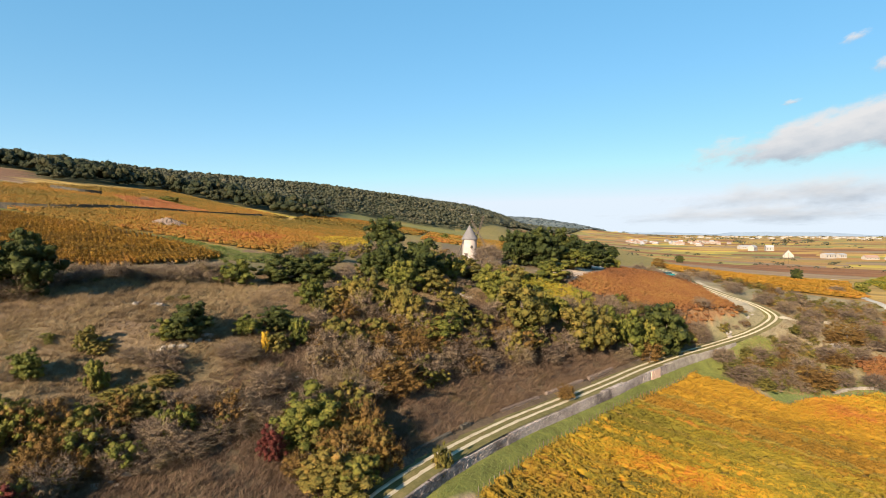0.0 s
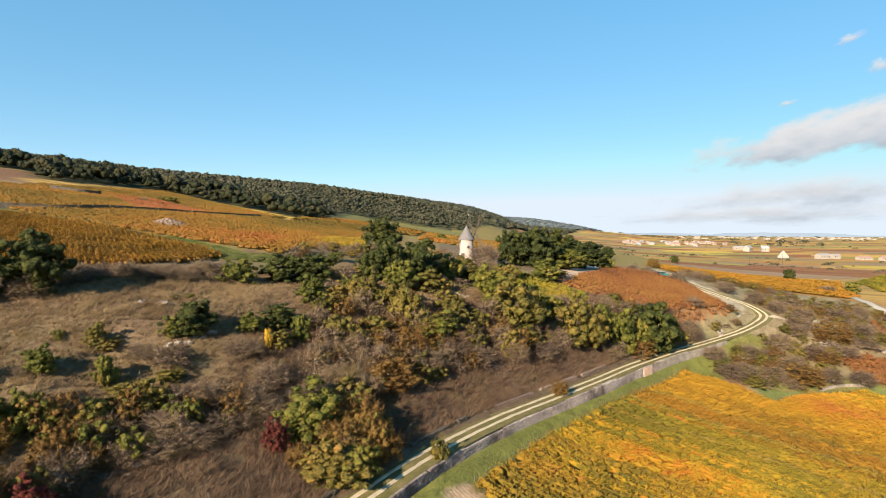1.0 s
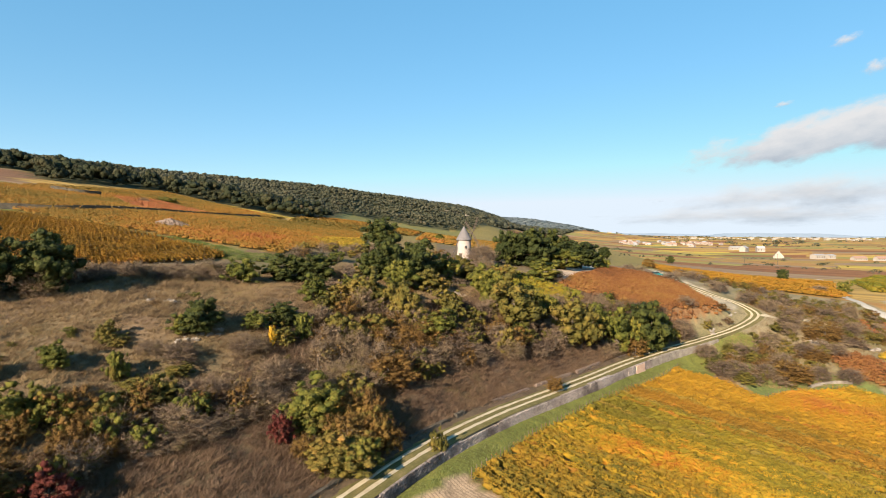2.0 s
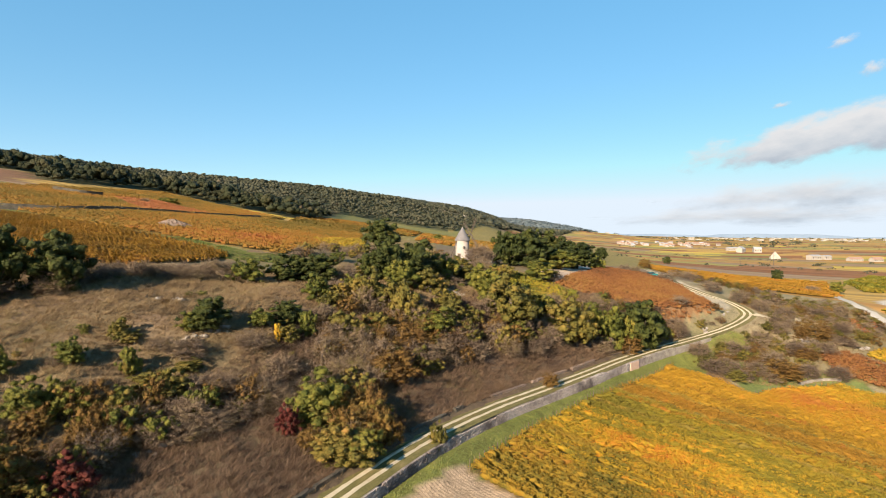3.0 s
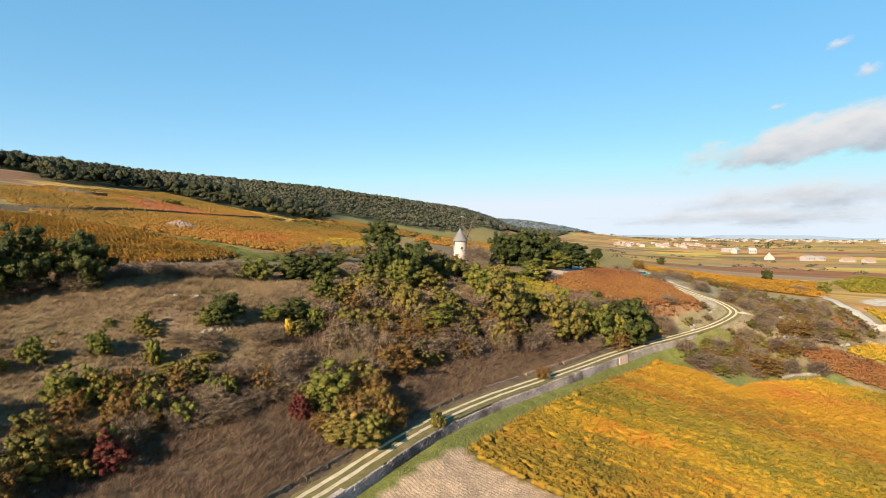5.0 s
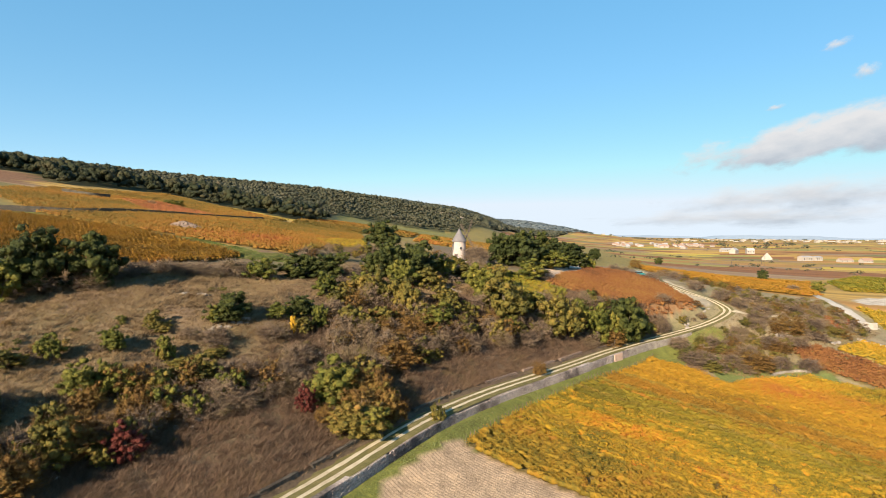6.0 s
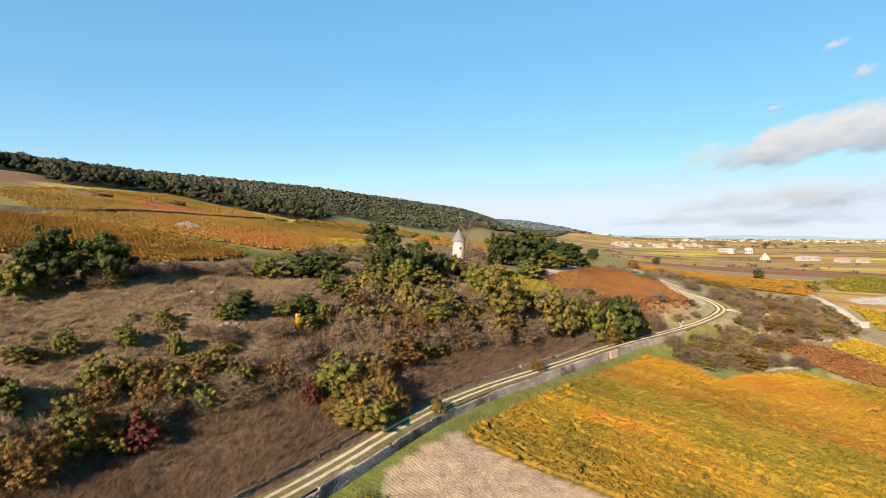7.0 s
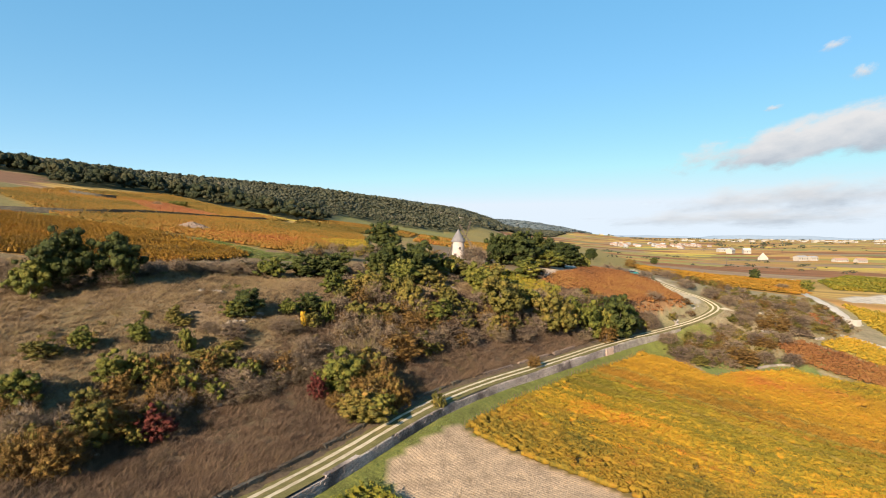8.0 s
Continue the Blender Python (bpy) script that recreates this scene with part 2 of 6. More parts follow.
VINE = {
    "gold": leafy("vine_leaves_gold", [(0.0, (0.062, 0.056, 0.008)), (0.3, (0.168, 0.125, 0.012)), (0.55, (0.330, 0.197, 0.014)), (0.8, (0.369, 0.151, 0.013)), (1.0, (0.261, 0.065, 0.013))], patch=0.045, relief=0.3),
    "green": leafy("vine_leaves_green", [(0.0, (0.053, 0.065, 0.009)), (0.4, (0.126, 0.122, 0.014)), (0.75, (0.220, 0.166, 0.016)), (1.0, (0.266, 0.144, 0.014))], patch=0.06, relief=0.3),
    "brown": leafy("vine_leaves_brown", [(0.0, (0.054, 0.055, 0.009)), (0.35, (0.149, 0.106, 0.014)), (0.65, (0.257, 0.152, 0.015)), (1.0, (0.216, 0.085, 0.015))], patch=0.08, relief=0.3),
    "olive": leafy("vine_leaves_olive", [(0.0, (0.083, 0.072, 0.009)), (0.4, (0.144, 0.114, 0.012)), (0.7, (0.217, 0.148, 0.013)), (1.0, (0.289, 0.155, 0.013))], patch=0.06, relief=0.3),
    "grey": leafy("vine_leaves_grey", [(0.0, (0.094, 0.072, 0.014)), (0.4, (0.164, 0.120, 0.022)), (0.7, (0.236, 0.152, 0.024)), (1.0, (0.283, 0.144, 0.014))], patch=0.08, relief=0.3),
    "flushed": leafy("vine_leaves_flushed", [(0.0, (0.106, 0.068, 0.008)), (0.4, (0.236, 0.131, 0.012)), (0.7, (0.326, 0.175, 0.013)), (1.0, (0.300, 0.103, 0.013))], patch=0.045, relief=0.3,
                     blush=(79.5, 99.5, 17, (0.29, 0.095, 0.022))),
    "amber": leafy("vine_leaves_amber", [(0.0, (0.077, 0.048, 0.008)), (0.4, (0.190, 0.101, 0.011)), (0.7, (0.261, 0.130, 0.014)), (1.0, (0.237, 0.073, 0.014))], patch=0.05, relief=0.3),
    "brick": leafy("vine_leaves_brick", [(0.0, (0.080, 0.035, 0.016)), (0.35, (0.166, 0.067, 0.024)), (0.65, (0.214, 0.095, 0.028)), (1.0, (0.222, 0.134, 0.037))], patch=0.05, relief=0.3),
    "rosy": leafy("vine_leaves_red", [(0.0, (0.124, 0.042, 0.016)), (0.5, (0.211, 0.070, 0.028)), (1.0, (0.260, 0.126, 0.040))], patch=0.03, relief=0.3),
    "yellow": leafy("vine_leaves_yellow", [(0.0, (0.074, 0.069, 0.010)), (0.4, (0.221, 0.155, 0.014)), (0.7, (0.354, 0.209, 0.018)), (1.0, (0.354, 0.151, 0.014))], patch=0.03, relief=0.3),
    "dull": leafy("vine_leaves_dull", [(0.0, (0.061, 0.052, 0.010)), (0.4, (0.115, 0.078, 0.014)), (0.6, (0.183, 0.100, 0.016)), (0.8, (0.225, 0.096, 0.016)), (1.0, (0.195, 0.055, 0.017))], patch=0.018, relief=0.3),
}
M_PLASTER = mottled("white_lime_plaster", [(0.3, (0.252, 0.209, 0.184)), (0.5, (0.329, 0.280, 0.254)), (0.75, (0.378, 0.326, 0.296))], 0.7, bump=0.3, depth=0.02)
M_SLATE = mottled("grey_roof_slate", [(0.3, (0.091, 0.084, 0.087)), (0.7, (0.161, 0.147, 0.147))], 2.0, rough=0.7, depth=0.03)
M_WOOD = mottled("weathered_wood", [(0.3, (0.055, 0.042, 0.034)), (0.7, (0.12, 0.095, 0.075))], 3.0, depth=0.01)
M_TILE = mottled("clay_roof_tile", [(0.3, (0.20, 0.12, 0.09)), (0.7, (0.31, 0.21, 0.16))], 1.0)
M_HOUSE = mottled("house_render", [(0.3, (0.214, 0.189, 0.164)), (0.7, (0.314, 0.285, 0.249))], 0.3)
M_GREYROOF = mottled("grey_sheet_roof", [(0.3, (0.20, 0.20, 0.21)), (0.7, (0.32, 0.32, 0.33))], 0.6)
# distance haze over the last hills, painted into their colour as pale blue
M_HAZE = mottled("hazed_far_hills", [(0.3, (0.170, 0.221, 0.289)), (0.7, (0.221, 0.272, 0.340))], 0.004)
M_GLASS, t, b = nodes_of("dark_window_glass", 0.1)
b.inputs["Base Color"].default_value = (0.03, 0.035, 0.04, 1)
M_PAINT, t, b = nodes_of("teal_car_paint", 0.3)
t.links.new(ramp(t, noise_of(t, 1.5), [(0.3, (0.01, 0.13, 0.15)), (0.7, (0.02, 0.19, 0.20))]), b.inputs["Base Color"])
M_RUBBER = mottled("tyre_rubber", [(0.3, (0.02, 0.02, 0.02)), (0.7, (0.035, 0.035, 0.035))], 4.0)

# ---- the lie of the land ----
# cross sections of the hillside: distance ahead, then pairs of (across, height)
SECTIONS = []
# the line of the cart track, which the contours follow: distance ahead, across
LINE_Y = np.array([-600, 0, 20, 34.7, 42, 48.9, 54.2, 61, 67.5, 73, 82, 91, 104, 115, 124, 129, 135, 142, 5000.0])
LINE_X = np.array([-150, -41, -27.5, -18.3, -14.2, -10.2, -6.3, -1.5, 3.2, 7.5, 15.6, 25.3, 38, 49.5, 61, 70, 79, 84, 84.0])


def shift(y):
    return sum(np.interp(y + k, LINE_Y, LINE_X) for k in (-3, 0, 3)) / 3


def section(y, *pairs):
    xs, zs = np.array(pairs[0::2], float) - shift(y), np.array(pairs[1::2], float)
    SECTIONS.append((float(y), xs, zs))


section(-600, -900, 60, -200, 25, -80, 8, 0, -6, 120, -22, 600, -35, 4500, -40)
section(0, -900, 90, -140, 24, -70, 7, -45, -1, -40, -2, -37, -4, 0, -9, 80, -18, 300, -28, 4500, -35)
section(35, -900, 90, -140, 24, -70, 9, -48, 3, -38, 0.3, -25, -0.8, -19, -1.2, -15, -3.6, 10, -6.5, 60, -13.5, 150, -20, 4500, -32)
section(55, -900, 95, -120, 21.5, -80, 16.5, -60, 12.5, -46, 9.6, -36, 6.2, -24, 2.8, -10, 0.3, -3, -0.7, 2, -3, 30, -7.2, 70, -12.5, 150, -19, 4500, -30)
section(75, -900, 100, -120, 25, -80, 20, -38, 15, -23, 11.8, -8, 5.6, 4, 0.9, 11, -0.4, 16, -3, 40, -6.2, 80, -11.5, 130, -16, 4500, -30)
section(105, -900, 110, -120, 27, -60, 21, -30, 17.5, 2, 13.4, 20, 8.7, 30, 2.4, 33.5, 0.2, 38.5, 0, 42, -3, 56, -4.6, 66, -7, 92, -9.5, 160, -13, 4500, -28)
section(124, -900, 115, -120, 28.5, -60, 22.7, 0, 15.6, 20, 12.6, 40, 9.6, 51, 7.9, 56, 5.2, 59.5, 1.2, 63, 0.9, 67, -1.2, 75, -2.2, 90, -3.6, 110, -5.4, 160, -10, 4500, -27)
section(140, -900, 120, -120, 30, -60, 24.3, 0, 17.5, 20, 15.9, 37, 13.6, 59, 9, 76, 6.6, 84, 4.2, 100, 2.0, 120, -2.8, 180, -8, 4500, -26)
section(180, -900, 135, -250, 52, -150, 38, -81, 29.5, -20, 20.8, 7, 18.4, 45, 14.8, 60, 12.8, 79, 10.8, 100, 8, 130, 4.5, 160, 0.8, 220, -3, 4500, -24)
section(240, -900, 120, -260, 57, -156, 41.5, -80, 31, 0, 20.5, 60, 13, 110, 8, 160, 3, 220, 0, 300, -4, 4500, -22)
section(370, -900, 135, -300, 71, -165, 49.5, -60, 33, 50, 17, 150, 6.5, 250, 0, 500, -8, 4500, -18)
section(600, -900, 138, -450, 106, -300, 83, -180, 66, -60, 36, 60, 19, 200, 5, 400, -6, 700, -11, 4500, -12)
section(900, -900, 132, -500, 118, -258, 104, -76, 80, 60, 48, 150, 18, 300, 3, 450, -4, 600, -3, 4500, -5)
section(1500, -900, 130, -200, 112, 0, 100, 60, 94, 107, 83, 145, 72, 169, 61, 195, 48, 230, 38, 300, 28, 400, 20, 520, 12, 900, 5, 4500, 3)
section(2600, -900, 120, 0, 112, 298, 97, 390, 92, 520, 71, 606, 50, 686, 42, 749, 32, 828, 19, 950, 12, 1300, 9, 2000, 8, 4500, 8)
section(4950, -900, 60, 1000, 40, 1800, 22, 2400, 12, 4500, 12)


def _soft(xs, zs, x):
    """A rounded run through the knots (monotone cubic)."""
    h, d = np.diff(xs), np.diff(zs) / np.diff(xs)
    m = np.zeros(len(xs))
    same = d[:-1] * d[1:] > 0
    w1, w2 = 2 * h[1:] + h[:-1], h[1:] + 2 * h[:-1]
    with np.errstate(divide="ignore", invalid="ignore"):
        m[1:-1] = np.where(same, (w1 + w2) / (w1 / d[:-1] + w2 / d[1:]), 0)
    m[0], m[-1] = d[0], d[-1]
    x = np.clip(x, xs[0], xs[-1])
    i = np.clip(np.searchsorted(xs, x) - 1, 0, len(h) - 1)
    s = (x - xs[i]) / h[i]
    return ((1 + 2 * s) * (1 - s) ** 2 * zs[i] + s * (1 - s) ** 2 * h[i] * m[i]
            + s * s * (3 - 2 * s) * zs[i + 1] + s * s * (s - 1) * h[i] * m[i + 1])


def land(x, y):
    """The height of the bare hillside at x, y (arrays)."""
    x, y = np.broadcast_arrays(np.asarray(x, float), np.asarray(y, float))
    x = x - shift(y)
    ys = np.array([s[0] for s in SECTIONS])
    zs = np.stack([_soft(s[1], s[2], x) for s in SECTIONS])
    yc = np.clip(y, ys[0], ys[-1])
    i = np.clip(np.searchsorted(ys, yc) - 1, 0, len(ys) - 2)
    d = (zs[1:] - zs[:-1]) / np.diff(ys).reshape((-1,) + (1,) * x.ndim)
    m = np.zeros_like(zs)
    same = d[:-1] * d[1:] > 0
    with np.errstate(divide="ignore", invalid="ignore"):
        m[1:-1] = np.where(same, 2 / (1 / d[:-1] + 1 / d[1:]), 0)
    pick = lambda a, k: np.take_along_axis(a, k[None], 0)[0]
    h = ys[i + 1] - ys[i]
    s = (yc - ys[i]) / h
    return ((1 + 2 * s) * (1 - s) ** 2 * pick(zs, i) + s * (1 - s) ** 2 * h * pick(m, i)
            + s * s * (3 - 2 * s) * pick(zs, i + 1) + s * s * (s - 1) * h * pick(m, i + 1))


def vnoise(x, y, seed=0):
    """Smooth noise from 0 to 1 over the plan."""
    xi, yi = np.floor(x).astype(np.int64), np.floor(y).astype(np.int64)
    fx, fy = x - xi, y - yi
    fx, fy = fx * fx * (3 - 2 * fx), fy * fy * (3 - 2 * fy)

    def h(i, j):
        n = (i * 374761393 + j * 668265263 + seed * 1442695041) & 0x7FFFFFFF
        n = ((n ^ (n >> 13)) * 1274126177) & 0x7FFFFFFF
        return ((n ^ (n >> 16)) & 0xFFFF) / 65535.0
    return (h(xi, yi) * (1 - fx) + h(xi + 1, yi) * fx) * (1 - fy) + (h(xi, yi + 1) * (1 - fx) + h(xi + 1, yi + 1) * fx) * fy


def rounded(points, steps=6):
    """A flowing line through a few points (Catmull-Rom)."""
    p = np.array(points, float)
    q = np.vstack([2 * p[0] - p[1], p, 2 * p[-1] - p[-2]])
    out = []
    for i in range(1, len(q) - 2):
        for s in np.arange(steps) / steps:
            out.append(0.5 * (2 * q[i] + (q[i + 1] - q[i - 1]) * s + (2 * q[i - 1] - 5 * q[i] + 4 * q[i + 1] - q[i + 2]) * s * s
                              + (3 * q[i] - q[i - 1] - 3 * q[i + 1] + q[i + 2]) * s ** 3))
    return np.array(out + [p[-1]])


def inside(x, y, poly):
    hit = np.zeros(np.shape(x), bool)
    for (x0, y0), (x1, y1) in zip(poly, poly[1:] + poly[:1]):
        if y0 != y1:
            hit ^= ((y0 > y) != (y1 > y)) & (x < (x1 - x0) * (y - y0) / (y1 - y0) + x0)
    return hit


def beside(x, y, line):
    """Distance from a line, positive on its right, and how far along it."""
    best, side, along = np.full(np.shape(x), 1e9), np.zeros(np.shape(x)), np.zeros(np.shape(x))
    run = 0.0
    for (x0, y0), (x1, y1) in zip(line[:-1], line[1:]):
        dx, dy = x1 - x0, y1 - y0
        n = math.hypot(dx, dy)
        s = np.clip(((x - x0) * dx + (y - y0) * dy) / (n * n), 0, 1)
        d = np.hypot(x - x0 - s * dx, y - y0 - s * dy)
        near = d < best
        best = np.where(near, d, best)
        side = np.where(near, np.sign((x - x0) * dy - (y - y0) * dx), side)
        along = np.where(near, run + s * n, along)
        run += n
    return best * side, along


TRACK = rounded([(-41, 0), (-27.5, 20), (-18.3, 34.7), (-10, 47.6), (-1.5, 61), (7.2, 72.3), (15.4, 81.3), (26.5, 92.7), (37.5, 104.6), (49.3, 115),
                 (61.3, 123.5), (71.8, 130), (79.6, 136), (82.8, 140.5), (81.5, 146), (78, 152), (76, 160), (74.5, 170), (79, 182), (88, 210), (97, 250)])
track_run = np.concatenate([[0], np.cumsum(np.hypot(*np.diff(TRACK, axis=0).T))])
track_z = land(TRACK[:, 0], TRACK[:, 1])
for _ in range(12):
    track_z[1:-1] = (track_z[:-2] + track_z[1:-1] * 2 + track_z[2:]) / 4
WHITE_ROAD = rounded([(200, 285), (181, 252), (162, 226), (148, 199), (138, 178), (135, 162), (133, 150)])
HILL_PATH = rounded([(-150, 152), (-116, 154), (-85, 140), (-64, 130), (-54, 124.5), (-44, 119), (-36, 121)])
WALL_END = float(np.interp(55.5, TRACK[:60, 0], track_run[:60]))

BARE = [(2.6, 58.4), (-4.5, 48.6), (-7.0, 44.5), (-5.0, 40.6), (40, 12), (62, 22), (23.3, 45.8)]
VINES_NEAR = [(3.6, 57.9), (12.6, 70.6), (26.3, 86.1), (49.4, 109.3), (56, 105), (63, 101.8), (71, 107.2), (86.8, 111.5), (104.5, 104.5), (126, 96), (140, 70), (66, 20), (23.3, 45.8)]
VINES_LOW = [(-8.5, 41.2), (-6.0, 40.0), (38, 11), (10, -10), (-22, 22)]
VINES_RUST = [(90.8, 126), (100, 127), (114.1, 116.2), (130, 103), (120, 96), (105.8, 106.3), (91, 116.5)]
VINES_YELLOW = [(104.5, 126.5), (118, 134), (124, 126), (132, 112), (124, 108), (114.5, 116.6)]
VINES_RED = [(29.5, 130.5), (43.6, 156), (62, 196), (71, 172), (73.5, 159), (71.2, 134.8), (53, 122.9), (38.5, 124.6)]
VINES_STRIP = [(12.1, 139.5), (22.1, 132.5), (33.4, 124.8), (28, 116.5), (23.6, 114.5), (15.5, 126)]
VINES_FRONT = [(-61.4, 90.1), (-53.4, 95.4), (-49.0, 104.6), (-45.5, 115.5), (-63.2, 128), (-84, 137.6), (-115, 151), (-146, 149), (-112, 98), (-84, 86)]
VINES_MID = [(-38, 125), (-28.5, 155), (-27, 209), (-38, 262), (-70, 262), (-85, 262), (-98, 203), (-108, 171), (-123, 158.5), (-85, 143), (-64, 133)]
VINES_UPPER = [(-126, 161), (-110, 175), (-101, 205), (-88, 262), (-150, 262), (-190, 243), (-175, 200)]
VINES_TOP = [(-88, 268), (-80, 289), (-156, 356), (-187, 380), (-190, 300), (-194, 272), (-188, 250), (-150, 264)]
VINES_EAST = [(112, 300), (150, 268), (190, 262), (164, 225), (150, 198), (132, 179), (109, 179), (98, 215), (102, 250)]
VINES_BACK = [(-72, 266), (-40, 266), (-14, 300), (-12, 420), (-30, 520), (-62, 480), (-70, 400), (-80, 320)]
VINES_PATCH = [(-41, 176), (-28, 206), (-23, 170), (-30, 153)]
VINES_FAREAST = [(143, 169), (153, 163.5), (160, 150), (136.5, 141.5), (137.5, 151)]
VINES_FAREAST_B = [(207, 273), (287, 358), (300, 330), (205, 224), (181, 226)]
PALE_PLOT = [(156, 192), (198, 219), (205, 214), (171, 184), (151.4, 178.6)]
VINES_BEHIND = [(-10, 262), (60, 250), (90, 300), (100, 380), (60, 420), (-8, 430)]
VINES_ROSY = [(-153, 261), (-141, 277), (-98, 236), (-109, 202)]
VINES_SMALL = [(118.4, 151.8), (128, 153), (121, 144.6), (110, 140)]
SAND = [(24, 143), (30, 131.5), (34, 136), (40, 150), (60, 200), (72, 235), (66, 236), (42, 170)]
STONY = [(70.5, 135.5), (75, 159), (73.5, 172), (78, 172), (79.5, 158), (80, 142)]
TREELINE = rounded([(-420, 250), (-330, 330), (-281, 357), (-262, 356), (-226, 312), (-218, 318), (-191, 384), (-158, 362), (-112, 340), (-76, 322), (-80, 400), (-105, 600), (-82, 645), (-20, 665), (30, 700),
                    (70, 840), (110, 980), (190, 1250), (330, 1500), (480, 1900), (790, 2650)])


def ground_z(x, y):
    """The built ground: bare land, roughened, with the track's bench and the drop behind its wall."""
    flat = np.ndim(x) == 0
    x, y = np.atleast_1d(np.asarray(x, float)), np.atleast_1d(np.asarray(y, float))
    z = land(x, y)
    scrub = (shift(y) - 2 > x) & (y < 130) & (y > 20) & (x > -75)
    rough = (vnoise(x / 7, y / 7, 3) - 0.5) * 1.1 + (vnoise(x / 2.3, y / 2.3, 5) - 0.5) * 0.4
    n, s = np.where(x < shift(y), -99.0, 99.0), np.zeros(np.shape(x))
    close = (np.abs(x - shift(y)) < 18) & (y < 152) | (x > 58) & (x < 112) & (y > 118) & (y < 178)
    if close.any():
        nc, sc = beside(x[close], y[close], TRACK)
        n[close], s[close] = nc, sc
    zt = np.interp(s, track_run, track_z)
    z = z + np.where(scrub, rough * np.clip((-n - 3) / 6, 0, 1), 0)
    near = (y < 175) & (x < 110) & (x > -60)
    drop = np.where(s < WALL_END, 1.45, np.clip(1.45 - (s - WALL_END) * 0.1, 0.0, 1.45))
    foot = np.clip((n - 2.3) / 3.2, 0, 1)
    right = np.where(n < 1.1, zt, (zt - drop) * (1 - foot) + z * foot)
    bank = np.clip((-n - 2.2) / 3.0, 0, 1)
    left = np.where(n > -2.0, zt, (zt + 0.45) * (1 - bank) + np.maximum(z, zt + 0.2) * bank)
    z = np.where(near & (np.abs(n) < 8), np.where(n > 0, right, left), z)
    return z[0] if flat else z


def mesh_of(name, verts, faces, mats, picks=None, smooth=False):
    me = bpy.data.meshes.new(name)
    v, f = np.asarray(verts, np.float32), np.asarray(faces, np.int32)
    k = f.shape[1]
    me.vertices.add(len(v))
    me.vertices.foreach_set("co", v.ravel())
    me.loops.add(f.size)
    me.loops.foreach_set("vertex_index", f.ravel())
    me.polygons.add(len(f))
    me.polygons.foreach_set("loop_start", np.arange(0, f.size, k, dtype=np.int32))
    me.polygons.foreach_set("loop_total", np.full(len(f), k, np.int32))
    for m in (mats if isinstance(mats, (list, tuple)) else [mats]):
        me.materials.append(m)
    if picks is not None:
        me.polygons.foreach_set("material_index", np.asarray(picks, np.int32))
    me.polygons.foreach_set("use_smooth", np.full(len(f), smooth))
    me.update(calc_edges=True)
    return me


def spaced(lo, hi, a, b, step, grow):
    """Coordinates at an even step from a to b, growing outwards to lo and hi."""
    out = list(np.arange(a, b + step / 2, step))
    d = step
    while out[-1] < hi:
        d *= grow
        out.append(min(out[-1] + d, hi))
    d = step
    low = [a]
    while low[-1] > lo:
        d *= grow
        low.append(max(low[-1] - d, lo))
    return np.array(low[:0:-1] + out)


def part(name, me, parent, label=""):
    ob = new(name, me)
    ob.parent = parent
    return tagged(ob, label)


def root(name, at, label, category, group="", kind=""):
    ob = new(name)
    ob.empty_display_size = 0.3
    ob.matrix_basis = at if isinstance(at, Matrix) else Matrix.Translation(at)
    return tagged(ob, label, category, group, kind)


# ---- ground ----
gx, gy = spaced(-4300, 4500, -62, 112, 1.0, 1.06), spaced(-600, 4950, 28, 150, 1.0, 1.05)
GX, GY = np.meshgrid(gx, gy)
GZ = ground_z(GX, GY)
nx, ny = len(gx), len(gy)
idx = np.arange(nx * ny).reshape(ny, nx)
quads = np.stack([idx[:-1, :-1], idx[:-1, 1:], idx[1:, 1:], idx[1:, :-1]], -1).reshape(-1, 4)
me = mesh_of("ground", np.stack([GX, GY, GZ], -1).reshape(-1, 3), quads, M_LAND, smooth=True)
fx, fy = GX.ravel(), GY.ravel()
tone = np.tile(np.array([0.150, 0.100, 0.062, 1.0]), (len(fx), 1))
cover = np.tile(np.array([0.0, 0.0, 0.55, 1.0]), (len(fx), 1))


def paint(mask, rgb, furrows=0.0, far=0.0, grassy=0.0):
    tone[mask, :3] = rgb
    cover[mask, :3] = (furrows, far, grassy)


n_track, s_track = beside(fx, fy, TRACK)
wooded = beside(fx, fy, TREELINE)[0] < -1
paint((fy > 255) | (fx > 100) & (fy > 150) | (fx > 175), (0.2, 0.14, 0.06), far=1.0)
paint((fx > 60) & (fy > 100) & (fy < 175) & (fx < 140), (0.22, 0.175, 0.105), grassy=0.7)
paint((fx < -35) & (fy > 118) & (fy < 262), (0.15, 0.125, 0.045), grassy=0.3)
paint(np.abs(beside(fx, fy, HILL_PATH)[0]) < 4, (0.11, 0.13, 0.035), grassy=0.2)
paint(inside(fx, fy, [(-330, 330), (-281, 357), (-262, 356), (-226, 312), (-205, 268), (-240, 240)]), (0.17, 0.085, 0.045), grassy=0.1)
paint((fx > -70) & (fx < 60 + 0.24 * fy) & (fy > 255) & (fy < 950), (0.20, 0.150, 0.045), grassy=0.35)
paint(inside(fx, fy, [(-110, 640), (-76, 322), (-40, 330), (-20, 480), (40, 690), (-20, 660)]), (0.165, 0.150, 0.045), grassy=0.5)
paint((fx < 8) & (fx > -45) & (fy > 100) & (fy < 165), (0.13, 0.085, 0.05), grassy=0.6)
paint((fx < 0) & (fx > -60) & (fy > 165) & (fy < 255), (0.21, 0.14, 0.05), grassy=0.2)
paint((n_track > -26 + 8 * vnoise(fx / 12, fy / 12, 77)) & (n_track < 2) & (fy < 122), (0.098, 0.066, 0.045), grassy=0.3)
